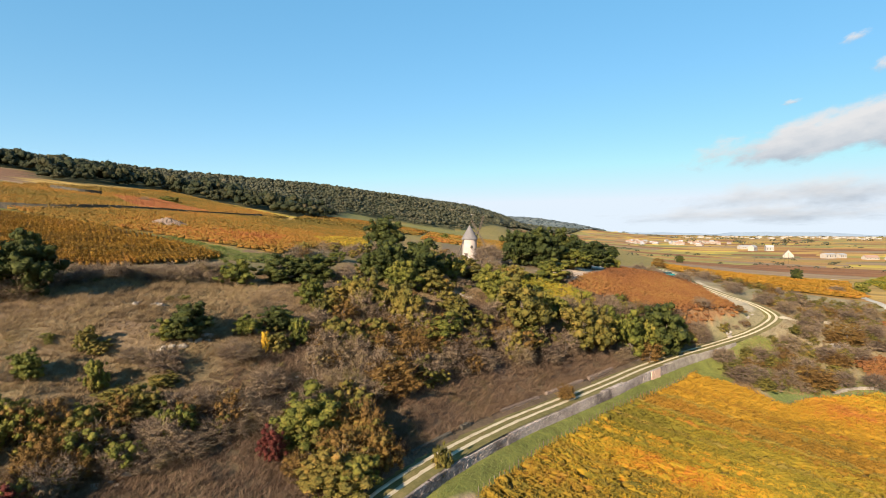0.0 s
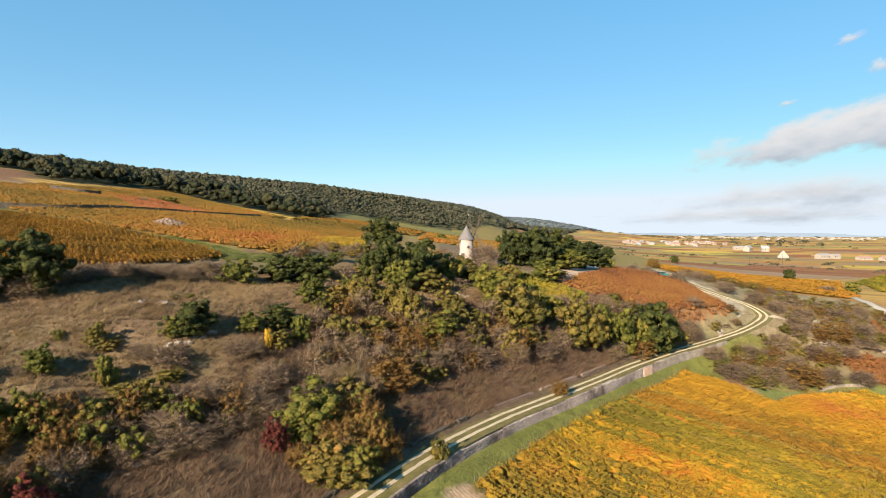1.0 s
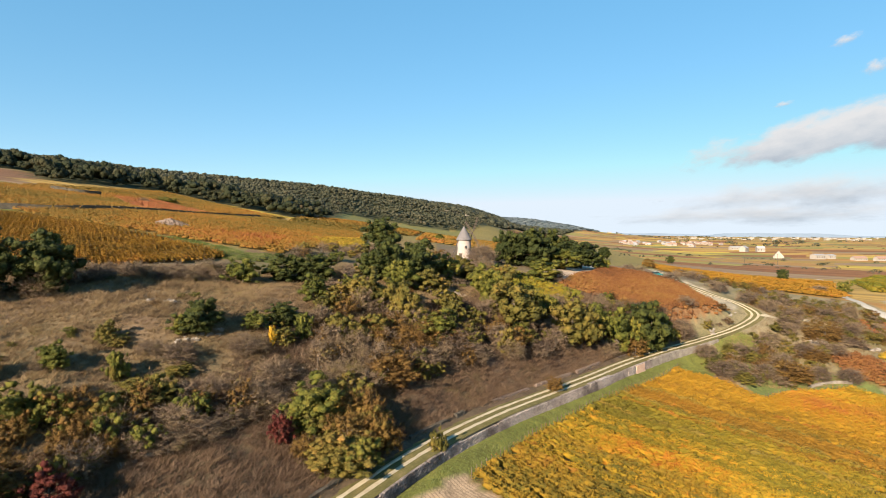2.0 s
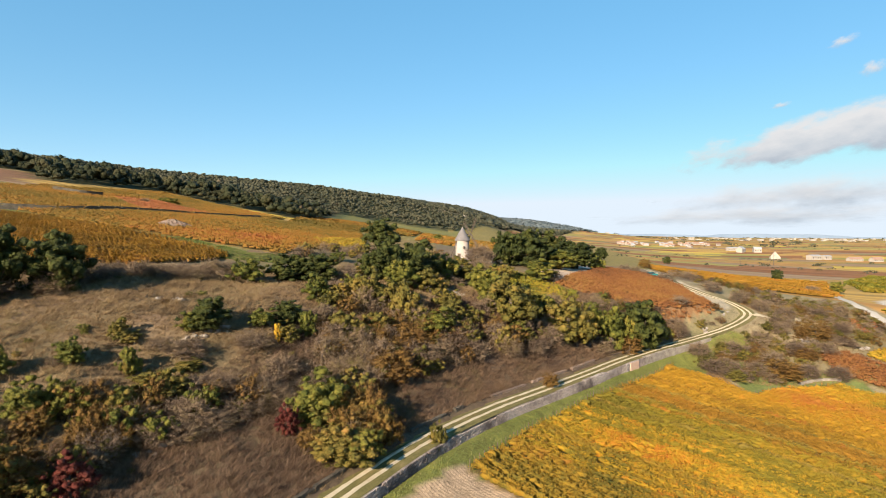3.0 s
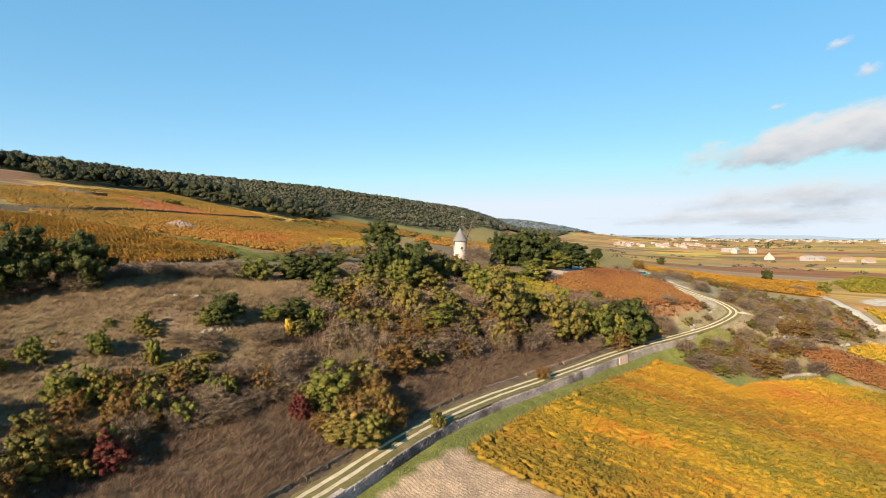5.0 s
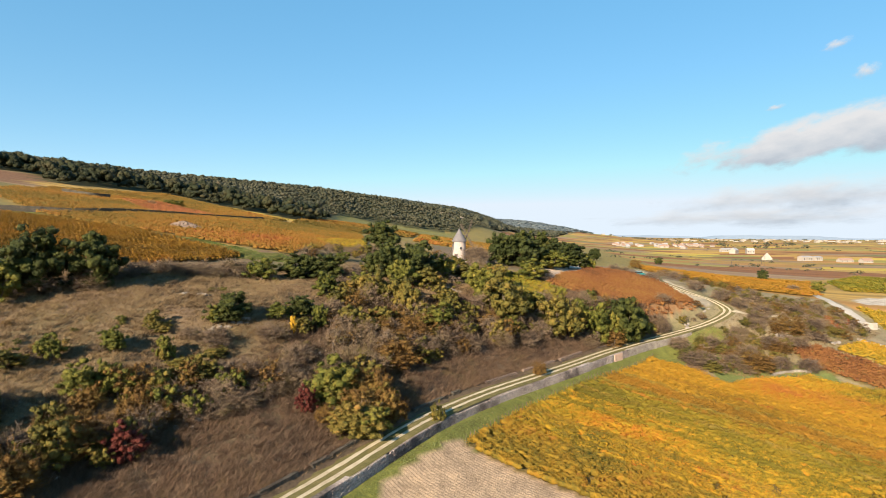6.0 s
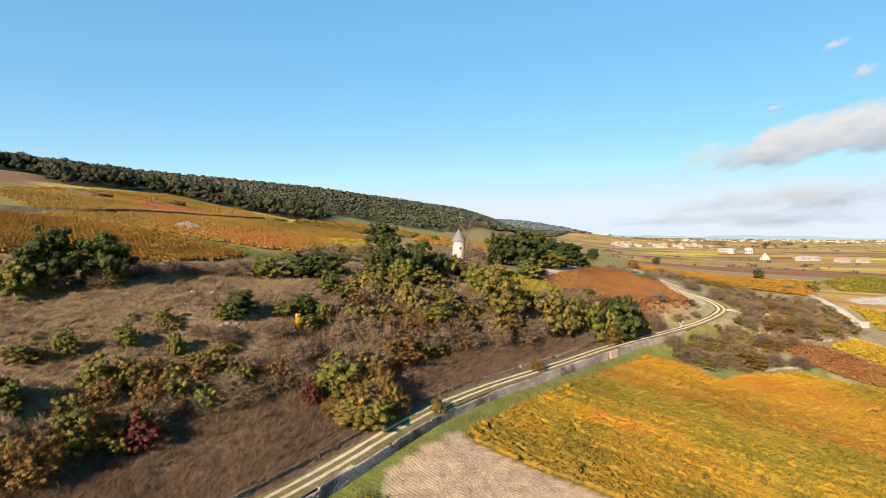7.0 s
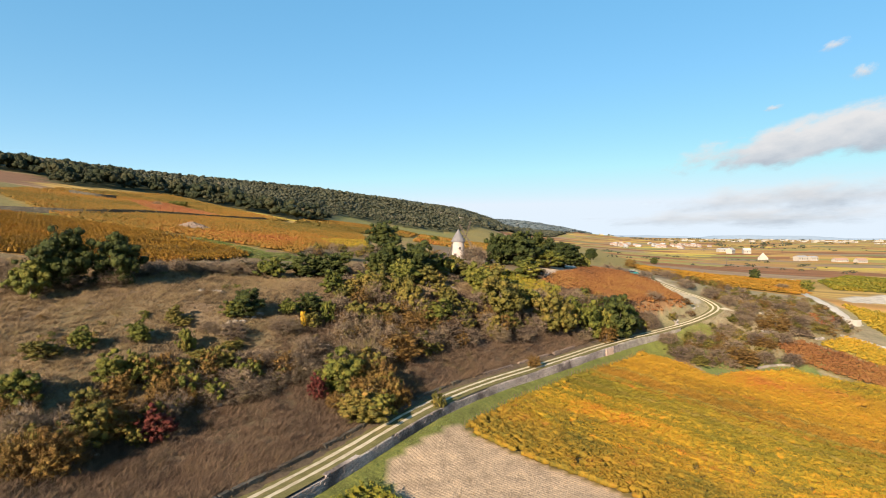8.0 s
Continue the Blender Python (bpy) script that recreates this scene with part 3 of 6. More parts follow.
paint((n_track > 2) & (n_track < 9) & (fy < 128), (0.125, 0.128, 0.03), grassy=0.2)
paint((n_track > 2) & (n_track < 60) & (fy < 100) & ~inside(fx, fy, BARE), (0.125, 0.128, 0.03), grassy=0.2)
paint((fx > 62) & (fx < 95) & (fy > 102) & (fy < 118), (0.12, 0.14, 0.04), grassy=0.2)
for poly in (VINES_NEAR, VINES_LOW, VINES_RUST):
    paint(inside(fx, fy, poly), (0.14, 0.10, 0.035))
for poly, rgb in ((VINES_YELLOW, (0.24, 0.19, 0.04)), (VINES_RED, (0.24, 0.13, 0.06)), (VINES_STRIP, (0.2, 0.17, 0.04)), (VINES_FRONT, (0.22, 0.12, 0.04)),
                  (VINES_MID, (0.22, 0.14, 0.04)), (VINES_UPPER, (0.24, 0.15, 0.04)), (VINES_TOP, (0.26, 0.16, 0.04)), (VINES_EAST, (0.28, 0.15, 0.03))):
    paint(inside(fx, fy, poly), rgb)
for poly, rgb in ((VINES_BACK, (0.24, 0.17, 0.04)), (VINES_PATCH, (0.3, 0.2, 0.03)), (VINES_FAREAST, (0.3, 0.22, 0.03)), (VINES_FAREAST_B, (0.24, 0.2, 0.04)), (PALE_PLOT, (0.42, 0.36, 0.29)), (VINES_SMALL, (0.2, 0.09, 0.04))):
    paint(inside(fx, fy, poly), rgb)
paint(inside(fx, fy, BARE), (0.36, 0.255, 0.165), furrows=1.0)
paint(((fx - 1) / 4.2) ** 2 + ((fy - 107.5) / 2.6) ** 2 < 1, (0.42, 0.38, 0.33))
paint(inside(fx, fy, SAND), (0.42, 0.32, 0.24))
paint(inside(fx, fy, STONY), (0.34, 0.285, 0.21), grassy=0.3)
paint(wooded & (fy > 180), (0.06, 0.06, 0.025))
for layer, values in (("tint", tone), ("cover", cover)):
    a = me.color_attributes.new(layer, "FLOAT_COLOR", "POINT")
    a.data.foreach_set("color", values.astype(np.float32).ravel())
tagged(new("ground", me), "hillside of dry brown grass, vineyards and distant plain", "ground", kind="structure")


def ribbon(line, offset, width, lift, z_of, cuts=3, wander=0.12):
    """A strip along a line, offset to its right, over the ground."""
    d = np.gradient(line, axis=0)
    d /= np.linalg.norm(d, axis=1)[:, None]
    right = np.stack([d[:, 1], -d[:, 0]], 1)
    o = np.linspace(offset - width / 2, offset + width / 2, cuts + 1)
    wob = (vnoise(np.arange(len(line)) * 0.7, np.full(len(line), offset), 9) - 0.5) * width * wander
    pts = line[:, None] + right[:, None] * (o[None, :, None] + wob[:, None, None])
    frayed = np.random.default_rng(len(line)).normal(size=(len(line), cuts + 1)) * width * wander * 0.8
    pts = pts + right[:, None] * frayed[..., None]
    z = z_of(pts[..., 0], pts[..., 1]) + lift
    z[:, [0, -1]] -= lift * 0.7
    i = np.arange(len(line) * (cuts + 1)).reshape(len(line), cuts + 1)
    f = np.stack([i[:-1, :-1], i[:-1, 1:], i[1:, 1:], i[1:, :-1]], -1).reshape(-1, 4)
    return np.concatenate([pts, z[..., None]], -1).reshape(-1, 3), f


def resampled(line, step):
    run = np.concatenate([[0], np.cumsum(np.hypot(*np.diff(line, axis=0).T))])
    s = np.arange(0, run[-1], step)
    return np.stack([np.interp(s, run, line[:, 0]), np.interp(s, run, line[:, 1])], 1)


fine_track = resampled(TRACK, 0.8)
track_height = lambda x, y: np.interp(beside(x, y, TRACK)[1], track_run, track_z)
bed = tagged(new("road", mesh_of("road", *ribbon(fine_track, 0.1, 4.2, 0.06, track_height, 8, 0.0), M_VERGE, smooth=True)),
             "cart track with two pale gravel ruts and a grassy middle", "track", kind="structure")
for o in (-0.72, 0.76):
    part("wheel_rut", mesh_of("wheel_rut", *ribbon(fine_track, o, 0.62, 0.17, track_height, 3, 0.09), M_RUT, smooth=True), bed, "pale gravel wheel rut")
for line, w, label in ((WHITE_ROAD, 3.8, "white gravel road winding to the plain"),):
    tagged(new("road", mesh_of("road", *ribbon(resampled(line, 2), 0, w, 0.25, ground_z), M_ROAD, smooth=True)), label, "road", kind="structure")
tagged(new("path", mesh_of("path", *ribbon(resampled(HILL_PATH, 1.5), 0, 2.6, 0.12, ground_z), M_VERGE, smooth=True)),
              "grassy field path between vineyards", "path", kind="structure")
lane = rounded([(118, 137), (124, 132), (131, 124), (139, 113)])
tagged(new("path", mesh_of("path", *ribbon(resampled(lane, 1), 0, 2.2, 0.15, ground_z), M_ROAD, smooth=True)), "pale stony lane beside the yellow vines", "path", kind="structure")
side = rounded([(83, 138), (90, 139.5), (98, 141), (104, 139)])
tagged(new("path", mesh_of("path", *ribbon(resampled(side, 1), 0, 1.6, 0.12, ground_z), M_RUT, smooth=True)), "faint pale side path in the scrub", "path", kind="structure")


# ---- dry stone walls ----
BLOCK = np.array([(0, 1, 3, 2), (4, 6, 7, 5), (0, 4, 5, 1), (2, 3, 7, 6), (0, 2, 6, 4), (1, 5, 7, 3)])
CORNER = np.array([(a, b, c) for a in (-1, 1) for b in (-1, 1) for c in (-1, 1)], float)


def stones_along(line, z_foot, z_top, rng, stone=(0.4, 0.2), thick=0.5, ragged=0.2):
    """Rough stones in staggered courses, each an uneven block, along a line in the plan."""
    run = np.concatenate([[0], np.cumsum(np.hypot(*np.diff(line, axis=0).T))])
    mid = len(line) // 2
    foot, top = z_foot(0, *line[mid]), z_top(0, *line[mid])
    at, wide, high, z = [], [], [], []
    h = foot - 0.2
    while h < top:
        course = stone[1] * rng.uniform(0.75, 1.25)
        s = -rng.uniform(0, stone[0])
        while s < run[-1]:
            w = stone[0] * rng.uniform(0.6, 1.6)
            if h + course < top - course or rng.uniform() < 0.93:
                at.append(s + w / 2), wide.append(w), high.append(course), z.append(h + course / 2)
            s += w
        h += course
    at, wide, high, z = np.clip(np.array(at), 0, run[-1]), np.array(wide), np.array(high), np.array(z)
    x, y = np.interp(at, run, line[:, 0]), np.interp(at, run, line[:, 1])
    dx, dy = np.interp(at + 0.3, run, line[:, 0]) - np.interp(at - 0.3, run, line[:, 0]), np.interp(at + 0.3, run, line[:, 1]) - np.interp(at - 0.3, run, line[:, 1])
    n = np.hypot(dx, dy)
    d = np.stack([dx / n, dy / n, 0 * n], 1)
    r = np.stack([dy / n, -dx / n, 0 * n], 1)
    z = z + z_foot(0, x, y) - foot
    k = CORNER[None] * rng.uniform(0.93, 1.03, (len(at), 8, 3))
    c = np.stack([x, y, z], 1) + r * rng.normal(size=(len(at), 1)) * 0.035
    p = c[:, None] + k[..., :1] * (d * wide[:, None] / 2)[:, None] + k[..., 1:2] * (r * thick / 2)[:, None] + k[..., 2:] * np.array([0, 0, 1.0]) * (high / 2)[:, None, None]
    return p.reshape(-1, 3), (BLOCK[None] + 8 * np.arange(len(at))[:, None, None]).reshape(-1, 4)


rng = np.random.default_rng(4)
d = np.gradient(fine_track, axis=0)
d /= np.linalg.norm(d, axis=1)[:, None]
track_right = np.stack([d[:, 1], -d[:, 0]], 1)
fine_run = np.concatenate([[0], np.cumsum(np.hypot(*np.diff(fine_track, axis=0).T))])


def track_side(s0, s1, off):
    i = (fine_run >= s0) & (fine_run <= s1)
    return fine_track[i] + track_right[i] * off


def bench(drop):
    """Heights that follow the track, so many metres below it."""
    return lambda q, x, y: track_height(np.asarray(x), np.asarray(y)) - drop


wall = root("retaining_wall", (0, 0, 0), "old grey limestone retaining wall below the cart track", "wall", kind="structure")
s = 30.0
while s < WALL_END + 4:
    length = rng.uniform(5, 10)
    line = track_side(s, s + length + 0.8, 2.1 + rng.uniform(-0.06, 0.06))
    if len(line) > 2:
        hgt = 1.7 if s < WALL_END - 4 else 1.1
        part("wall_section", mesh_of("wall_section", *stones_along(line, bench(hgt), bench(rng.uniform(-0.02, 0.3)), rng, (0.32, 0.15), thick=0.7, ragged=0.1), M_STONE if s < 133 else M_ROCK), wall)
    s += length
pier = [float(np.interp(36.2, TRACK[:60, 0], track_run[:60]))]
line = track_side(pier[0], pier[0] + 3.6, 2.5)
part("buttress", mesh_of("buttress", *stones_along(line, bench(1.65), bench(0.15), rng, (0.3, 0.1), 0.35, 0.05), M_CONCRETE), wall, "pinkish brick patch in the wall")
bank = root("rubble_wall", (0, 0, 0), "low crumbling rubble wall along the upper side of the track", "wall", kind="structure")
# the nearer sections get the stone with shade in its colour
for s0, s1, h in ((36, 51, 0.75), (52.5, 66, 0.8), (72, 80, 0.6), (82, 84.5, 0.9), (91, 100.5, 0.7), (102, 113, 0.85), (114.5, 124, 0.8), (131, 137, 0.4)):
    line = track_side(s0, s1, -2.5)
    part("wall_section", mesh_of("wall_section", *stones_along(line, bench(0.2), bench(-h), rng, (0.3, 0.14), 0.5, 0.3), M_SHADESTONE if s0 < 84 else M_SCREE), bank)


def field_wall(points, height, label, thick=0.6, name="field_wall", mat=M_STONE):
    line = resampled(rounded(points), 0.8)
    w = root(name, (0, 0, 0), label, "wall", kind="structure")
    n = max(1, len(line) // 14)
    for k in range(n):
        piece = line[k * 14:k * 14 + 15]
        if len(piece) > 2:
            part("wall_section", mesh_of("wall_section", *stones_along(piece, lambda q, x, y: ground_z(x, y), lambda q, x, y: ground_z(x, y) + height, rng, (0.55, 0.26), thick), mat), w)


field_wall([(-160, 140), (-126, 158.5), (-110, 172), (-100, 204), (-86, 266)], 1.5, "dark dry-stone terrace wall between hillside vineyards, shade put into its colour", 0.8, mat=M_SHADESTONE)
field_wall([(-176, 252), (-162, 254), (-158, 270)], 2.0, "short terrace wall in the upper vineyard, coloured dark for shade", mat=M_SHADESTONE)
field_wall([(78.5, 111.6), (83, 113.4), (87, 114.3), (93, 114.5)], 0.32, "pale tumbled stone wall above the vineyard corner", 0.6, mat=M_ROCK)
field_wall([(20, 114), (26, 113.2)], 0.5, "pale stone edge at the vineyard strip", 0.6, mat=M_ROCK)


# ---- plants ----
def leaf_quads(rng, centre, normal, size):
    """Leaf clumps: one bent rhombus at each centre, turned at random about its normal."""
    n = len(centre)
    normal = normal / np.maximum(1e-6, np.linalg.norm(normal, axis=1))[:, None]
    a = np.cross(normal, rng.normal(size=(n, 3)))
    a /= np.maximum(1e-6, np.linalg.norm(a, axis=1))[:, None]
    b = np.cross(normal, a)
    s = (size * rng.uniform(0.6, 1.4, n))[:, None]
    w = s * rng.uniform(0.5, 0.8, (n, 1))
    v = np.stack([centre - a * s, centre - b * w + normal * s * 0.25, centre + a * s, centre + b * w + normal * s * 0.25], 1)
    return v.reshape(-1, 3), np.arange(n * 4).reshape(-1, 4)


def lump_form(n):
    """A rounded form of 6 n n quads: its unit points and its faces."""
    g = np.linspace(-1, 1, n + 1)
    keys, verts, faces = {}, [], []

    def corner(p):
        k = tuple(np.round(p, 5))
        if k not in keys:
            keys[k] = len(verts)
            verts.append(np.array(p) / np.linalg.norm(p))
        return keys[k]
    for axis in range(3):
        for side in (-1, 1):
            for i in range(n):
                for j in range(n):
                    ring = [(g[i], g[j]), (g[i + 1], g[j]), (g[i + 1], g[j + 1]), (g[i], g[j + 1])][::side]
                    faces.append([corner(np.roll((side, a, b), axis)) for a, b in ring])
    return np.array(verts), np.array(faces)


LUMPS = {n: lump_form(n) for n in (1, 2, 3)}


def lumps_at(rng, centre, radii, n=2, rough=0.2, along=(1, 0)):
    """Uneven rounded masses of foliage: radii along a direction in the plan, across it, and up."""
    form, faces = LUMPS[n]
    d = np.array([along[0], along[1], 0.0])
    p = np.array([-along[1], along[0], 0.0])
    k = form[None] * radii[:, None] * rng.uniform(1 - rough, 1 + rough, (len(centre), len(form), 1))
    v = centre[:, None] + k[..., :1] * d + k[..., 1:2] * p + k[..., 2:] * np.array([0, 0, 1.0])
    return v.reshape(-1, 3), (faces[None] + len(form) * np.arange(len(centre))[:, None, None]).reshape(-1, 4)


def limb(p, q, r0, r1, sides=5):
    p, q = np.array(p, float), np.array(q, float)
    d = (q - p) / np.linalg.norm(q - p)
    a = np.cross(d, (0.3, 0.9, 0.1))
    a /= np.linalg.norm(a)
    b = np.cross(d, a)
    ang = np.arange(sides) * 2 * math.pi / sides
    ring = np.cos(ang)[:, None] * a + np.sin(ang)[:, None] * b
    v = np.vstack([p + ring * r0, q + ring * r1])
    i = np.arange(sides)
    return v, np.stack([i, (i + 1) % sides, (i + 1) % sides + sides, i + sides], 1)


def joined(pieces):
    vs, fs, n = [], [], 0
    for v, f in pieces:
        vs.append(v)
        fs.append(f + n)
        n += len(v)
    return np.vstack(vs), np.vstack(fs)


def tree_meshes(kind, seed, clumps, per, leaf, low=0.1, lumps=2.7, twigs=0, fat=(0.06, 0.12), fine=2, solid=0.72):
    """A tree or bush of unit width and height: tapered trunk with limbs, and an uneven crown of leafy clumps with bulges and hollows."""
    rng = np.random.default_rng(seed)
    heart = np.array([0, 0, 0.42 + low * 0.5])
    radii = np.array([0.47, 0.47, 0.53 - low * 0.4])

    def hull(n, lo, hi):
        u = rng.normal(size=(n, 3))
        u[:, 2] = np.where(u[:, 2] < 0, u[:, 2] * 0.7, u[:, 2] + 0.12)
        u /= np.linalg.norm(u, axis=1)[:, None]
        bulge = np.array([0.86 + 0.58 * noise.noise(Vector(q) * lumps + Vector((seed * 3.7, 0, 0))) for q in u])
        c = heart + u * radii * (bulge * rng.uniform(lo, hi, n))[:, None]
        under = c[:, 2] < low + 0.04
        c[under, 2] = low + 0.04 + rng.uniform(0, 0.12, under.sum())
        return c, u

    c, u = hull(clumps, 0.5, 1.0)
    wood = [limb((0, 0, -0.06), (rng.normal() * 0.02, rng.normal() * 0.02, 0.5), 0.03, 0.014)]
    for q in range(9):
        wood.append(limb((0, 0, rng.uniform(0.02, 0.35)), c[q] * 0.85, 0.012, 0.003, 4))
    girth = rng.uniform(*fat, clumps) * rng.uniform(0.7, 1.2, clumps)
    pieces = [lumps_at(rng, c, np.stack([girth, girth, girth * 0.95], 1) * solid, fine, 0.36)]
    n = clumps * per
    v = rng.normal(size=(n, 3))
    v[:, 2] += 0.25
    v /= np.linalg.norm(v, axis=1)[:, None]
    where = np.repeat(c, per, 0) + v * np.repeat(girth, per)[:, None] * rng.uniform(0.62, 1.25, (n, 1)) * np.array([1, 1, 0.9])
    where[:, 2] = np.maximum(where[:, 2], 0.01)
    pieces.append(leaf_quads(rng, where, v + np.repeat(u, per, 0) * 0.35 + rng.normal(size=(n, 3)) * 0.35, np.full(n, leaf)))
    if twigs:
        foot, u3 = hull(twigs, 0.6, 1.08)
        way = u3 + rng.normal(size=(twigs, 3)) * 0.5 + np.array([0, 0, 0.6])
        way /= np.linalg.norm(way, axis=1)[:, None]
        tip = foot + way * rng.uniform(0.07, 0.17, (twigs, 1))
        off = np.cross(way, rng.normal(size=(twigs, 3))) * 0.0032
        pieces.append((np.stack([foot - off, foot + off, tip + off * 0.3, tip - off * 0.3], 1).reshape(-1, 3), np.arange(twigs * 4).reshape(-1, 4)))
    return mesh_of(kind + "_wood", *joined(wood), M_BARK), mesh_of(kind + "_crown", *joined(pieces), M_LEAF[kind], smooth=True)


STOCK = {
    "oak": [tree_meshes("oak", s, 160, 48, 0.0165, low=0.04, fat=(0.05, 0.10)) for s in (1, 2, 3, 4)],
    "shrub": [tree_meshes("shrub", s, 100, 46, 0.0190, low=0.02, fat=(0.055, 0.11)) for s in (11, 12, 13, 14)],
    "golden": [tree_meshes("golden", s, 100, 46, 0.0190, low=0.02, fat=(0.055, 0.11)) for s in (21, 22, 23, 24)],
    "rust": [tree_meshes("rust", s, 100, 34, 0.0160, low=0.02, twigs=700, fat=(0.055, 0.1), solid=0.55) for s in (31, 32, 33)],
    "bare": [tree_meshes("bare", s, 100, 30, 0.0130, low=0.02, twigs=1800, fat=(0.05, 0.09), solid=0.4) for s in (41, 42, 43, 44, 45)],
    "red": [tree_meshes("red", s, 90, 40, 0.0170, low=0.02, twigs=240, fat=(0.05, 0.1)) for s in (51, 52)],
    "yellow": [tree_meshes("yellow", 61, 60, 40, 0.024, low=0.03)],
}
SMALL = {
    "shrub": [tree_meshes("shrub", s, 46, 28, 0.0250, low=0.02, fat=(0.06, 0.12)) for s in (71, 72)],
    "golden": [tree_meshes("golden", s, 46, 28, 0.0250, low=0.02, fat=(0.06, 0.12)) for s in (73, 74)],
    "rust": [tree_meshes("rust", s, 50, 26, 0.0200, low=0.02, twigs=300, fat=(0.06, 0.12), solid=0.55) for s in (75, 76)],
    "bare": [tree_meshes("bare", s, 50, 24, 0.0170, low=0.02, twigs=620, fat=(0.06, 0.11), solid=0.4) for s in (77, 78, 79)],
}
SORT = {
    "oak": ("tree", "dark green leafy oak tree on the hillside", "tree"),
    "shrub": ("shrub", "yellow-green leafy shrub in dry grass", "shrub"),
    "golden": ("leafy_bush", "olive bush turning golden in dry grass", "bush"),
    "rust": ("autumn_bush", "rust-brown autumn bush with thin foliage", "bush"),
    "bare": ("thorn_bush", "grey-brown nearly leafless thorn bush", "bush"),
    "red": ("shrub", "dark red autumn shrub in dry grass", "shrub"),
    "yellow": ("young_tree", "slender bright yellow young tree", "tree"),
}
plant_rng = np.random.default_rng(8)


def plant(kind, x, y, width, height, scrub=False):
    name, label, category = SORT[kind]
    z = float(ground_z(x, y)) - 0.05
    if kind in ("oak", "shrub", "golden") and not scrub:
        width, height = width * 1.12, height * 1.06
    at = Matrix.Translation((x, y, z)) @ Matrix.Rotation(plant_rng.uniform(0, 6.28), 4, "Z") @ Matrix.Diagonal((width, width, height, 1))
    ob = root(name, at, label if not scrub else "small " + label, category, group="scrub on the slope" if kind == "bare" else "")
    stock = (SMALL if scrub else STOCK)[kind]
    wood, crown = stock[plant_rng.integers(len(stock))]
    part("stem", wood, ob)
    part("crown", crown, ob)


plant("oak", -60.0, 67.9, 9.8, 10.4)
plant("oak", -54.2, 72.1, 8.5, 8.9)
plant("shrub", -61.8, 63.0, 6.8, 6.4)
plant("bare", -70.1, 68.8, 3.6, 3.6)
plant("bare", -65.6, 64.7, 5.2, 2.6)
plant("bare", -59.2, 67.4, 6.0, 3.0)
plant("bare", -54.0, 70.9, 6.0, 3.0)
plant("bare", -52.2, 81.5, 4.9, 2.5)
plant("bare", -49.5, 86.1, 5.2, 2.6)
plant("bare", -45.7, 86.5, 6.0, 3.0)
plant("bare", -42.3, 88.4, 5.4, 2.7)
plant("bare", -41.2, 94.0, 5.7, 2.9)
plant("bare", -55.5, 79.6, 4.8, 2.6)
plant("shrub", -34.1, 92.7, 6.4, 5.1)
plant("oak", -28.8, 98.6, 7.6, 5.4)
plant("oak", -23.1, 100.0, 8.5, 5.9)
plant("bare", -17.9, 101.6, 6.0, 3.3)
plant("oak", -5.0, 113.0, 12.0, 9.6)
plant("oak", -10.4, 109.6, 7.3, 8.9)
plant("shrub", 1.0, 119.6, 8.0, 7.3)
plant("golden", 6.7, 123.0, 6.7, 4.2)
plant("golden", 5.5, 132.6, 6.7, 3.5)
plant("bare", 11.3, 132.9, 6.0, 3.2)
plant("shrub", -20.4, 86.3, 4.9, 4.7)
plant("golden", -12.0, 88.4, 6.8, 6.4)
plant("shrub", -14.5, 90.1, 4.6, 4.6)
plant("golden", -5.2, 86.8, 5.8, 7.4)
plant("golden", -8.4, 88.7, 4.1, 5.4)
plant("bare", -18.2, 92.8, 4.7, 2.4)
plant("oak", -31.3, 68.7, 6.4, 5.0)
plant("shrub", -33.3, 67.8, 3.4, 2.7)
plant("shrub", -25.3, 72.4, 4.1, 3.2)
plant("oak", -22.6, 76.4, 5.1, 3.6)
plant("yellow", -22.7, 71.2, 1.5, 3.4)
plant("golden", -21.3, 71.9, 3.6, 3.1)
plant("shrub", -19.1, 74.3, 2.9, 4.5)
plant("golden", 13.6, 98.5, 11.0, 10.0)
plant("shrub", 10.6, 103.9, 6.3, 6.3)
plant("shrub", -0.3, 85.8, 7.3, 4.9)
plant("golden", 5.2, 88.9, 3.1, 4.1)
plant("shrub", 14.4, 97.0, 4.9, 2.9)
plant("bare", 3.7, 89.7, 4.5, 2.9)
plant("golden", 25.7, 103.0, 10.0, 9.6)
plant("shrub", 31.8, 107.8, 6.1, 8.5)
plant("bare", 33.5, 106.2, 6.0, 3.6)
plant("oak", 44.5, 113.1, 10.6, 11.0)
plant("shrub", 41.0, 112.0, 4.5, 7.5)
plant("shrub", 49.3, 116.8, 5.9, 7.1)
plant("oak", 19.6, 154.1, 8.7, 10.0)
plant("oak", 26.6, 154.1, 12.0, 11.2)
plant("oak", 33.3, 164.2, 10.9, 11.9)
plant("oak", 45.0, 170.7, 11.0, 9.0)
plant("shrub", 25.4, 131.3, 9.3, 5.8)
plant("shrub", 37.2, 159.5, 9.7, 6.4)
plant("bare", 16.9, 194.6, 6.0, 3.6)
plant("bare", 17.9, 167.5, 6.0, 3.6)
plant("bare", 29.1, 133.0, 6.0, 3.0)
plant("red", -17.2, 55.6, 3.4, 4.1)
plant("shrub", -14.7, 58.9, 6.6, 5.5)
plant("rust", -10.6, 56.7, 6.4, 5.0)
plant("rust", -7.2, 57.7, 4.9, 5.0)
plant("golden", -11.7, 53.4, 6.0, 3.5)
plant("shrub", -8.4, 54.1, 5.3, 3.9)
plant("rust", -14.6, 54.3, 3.3, 2.8)
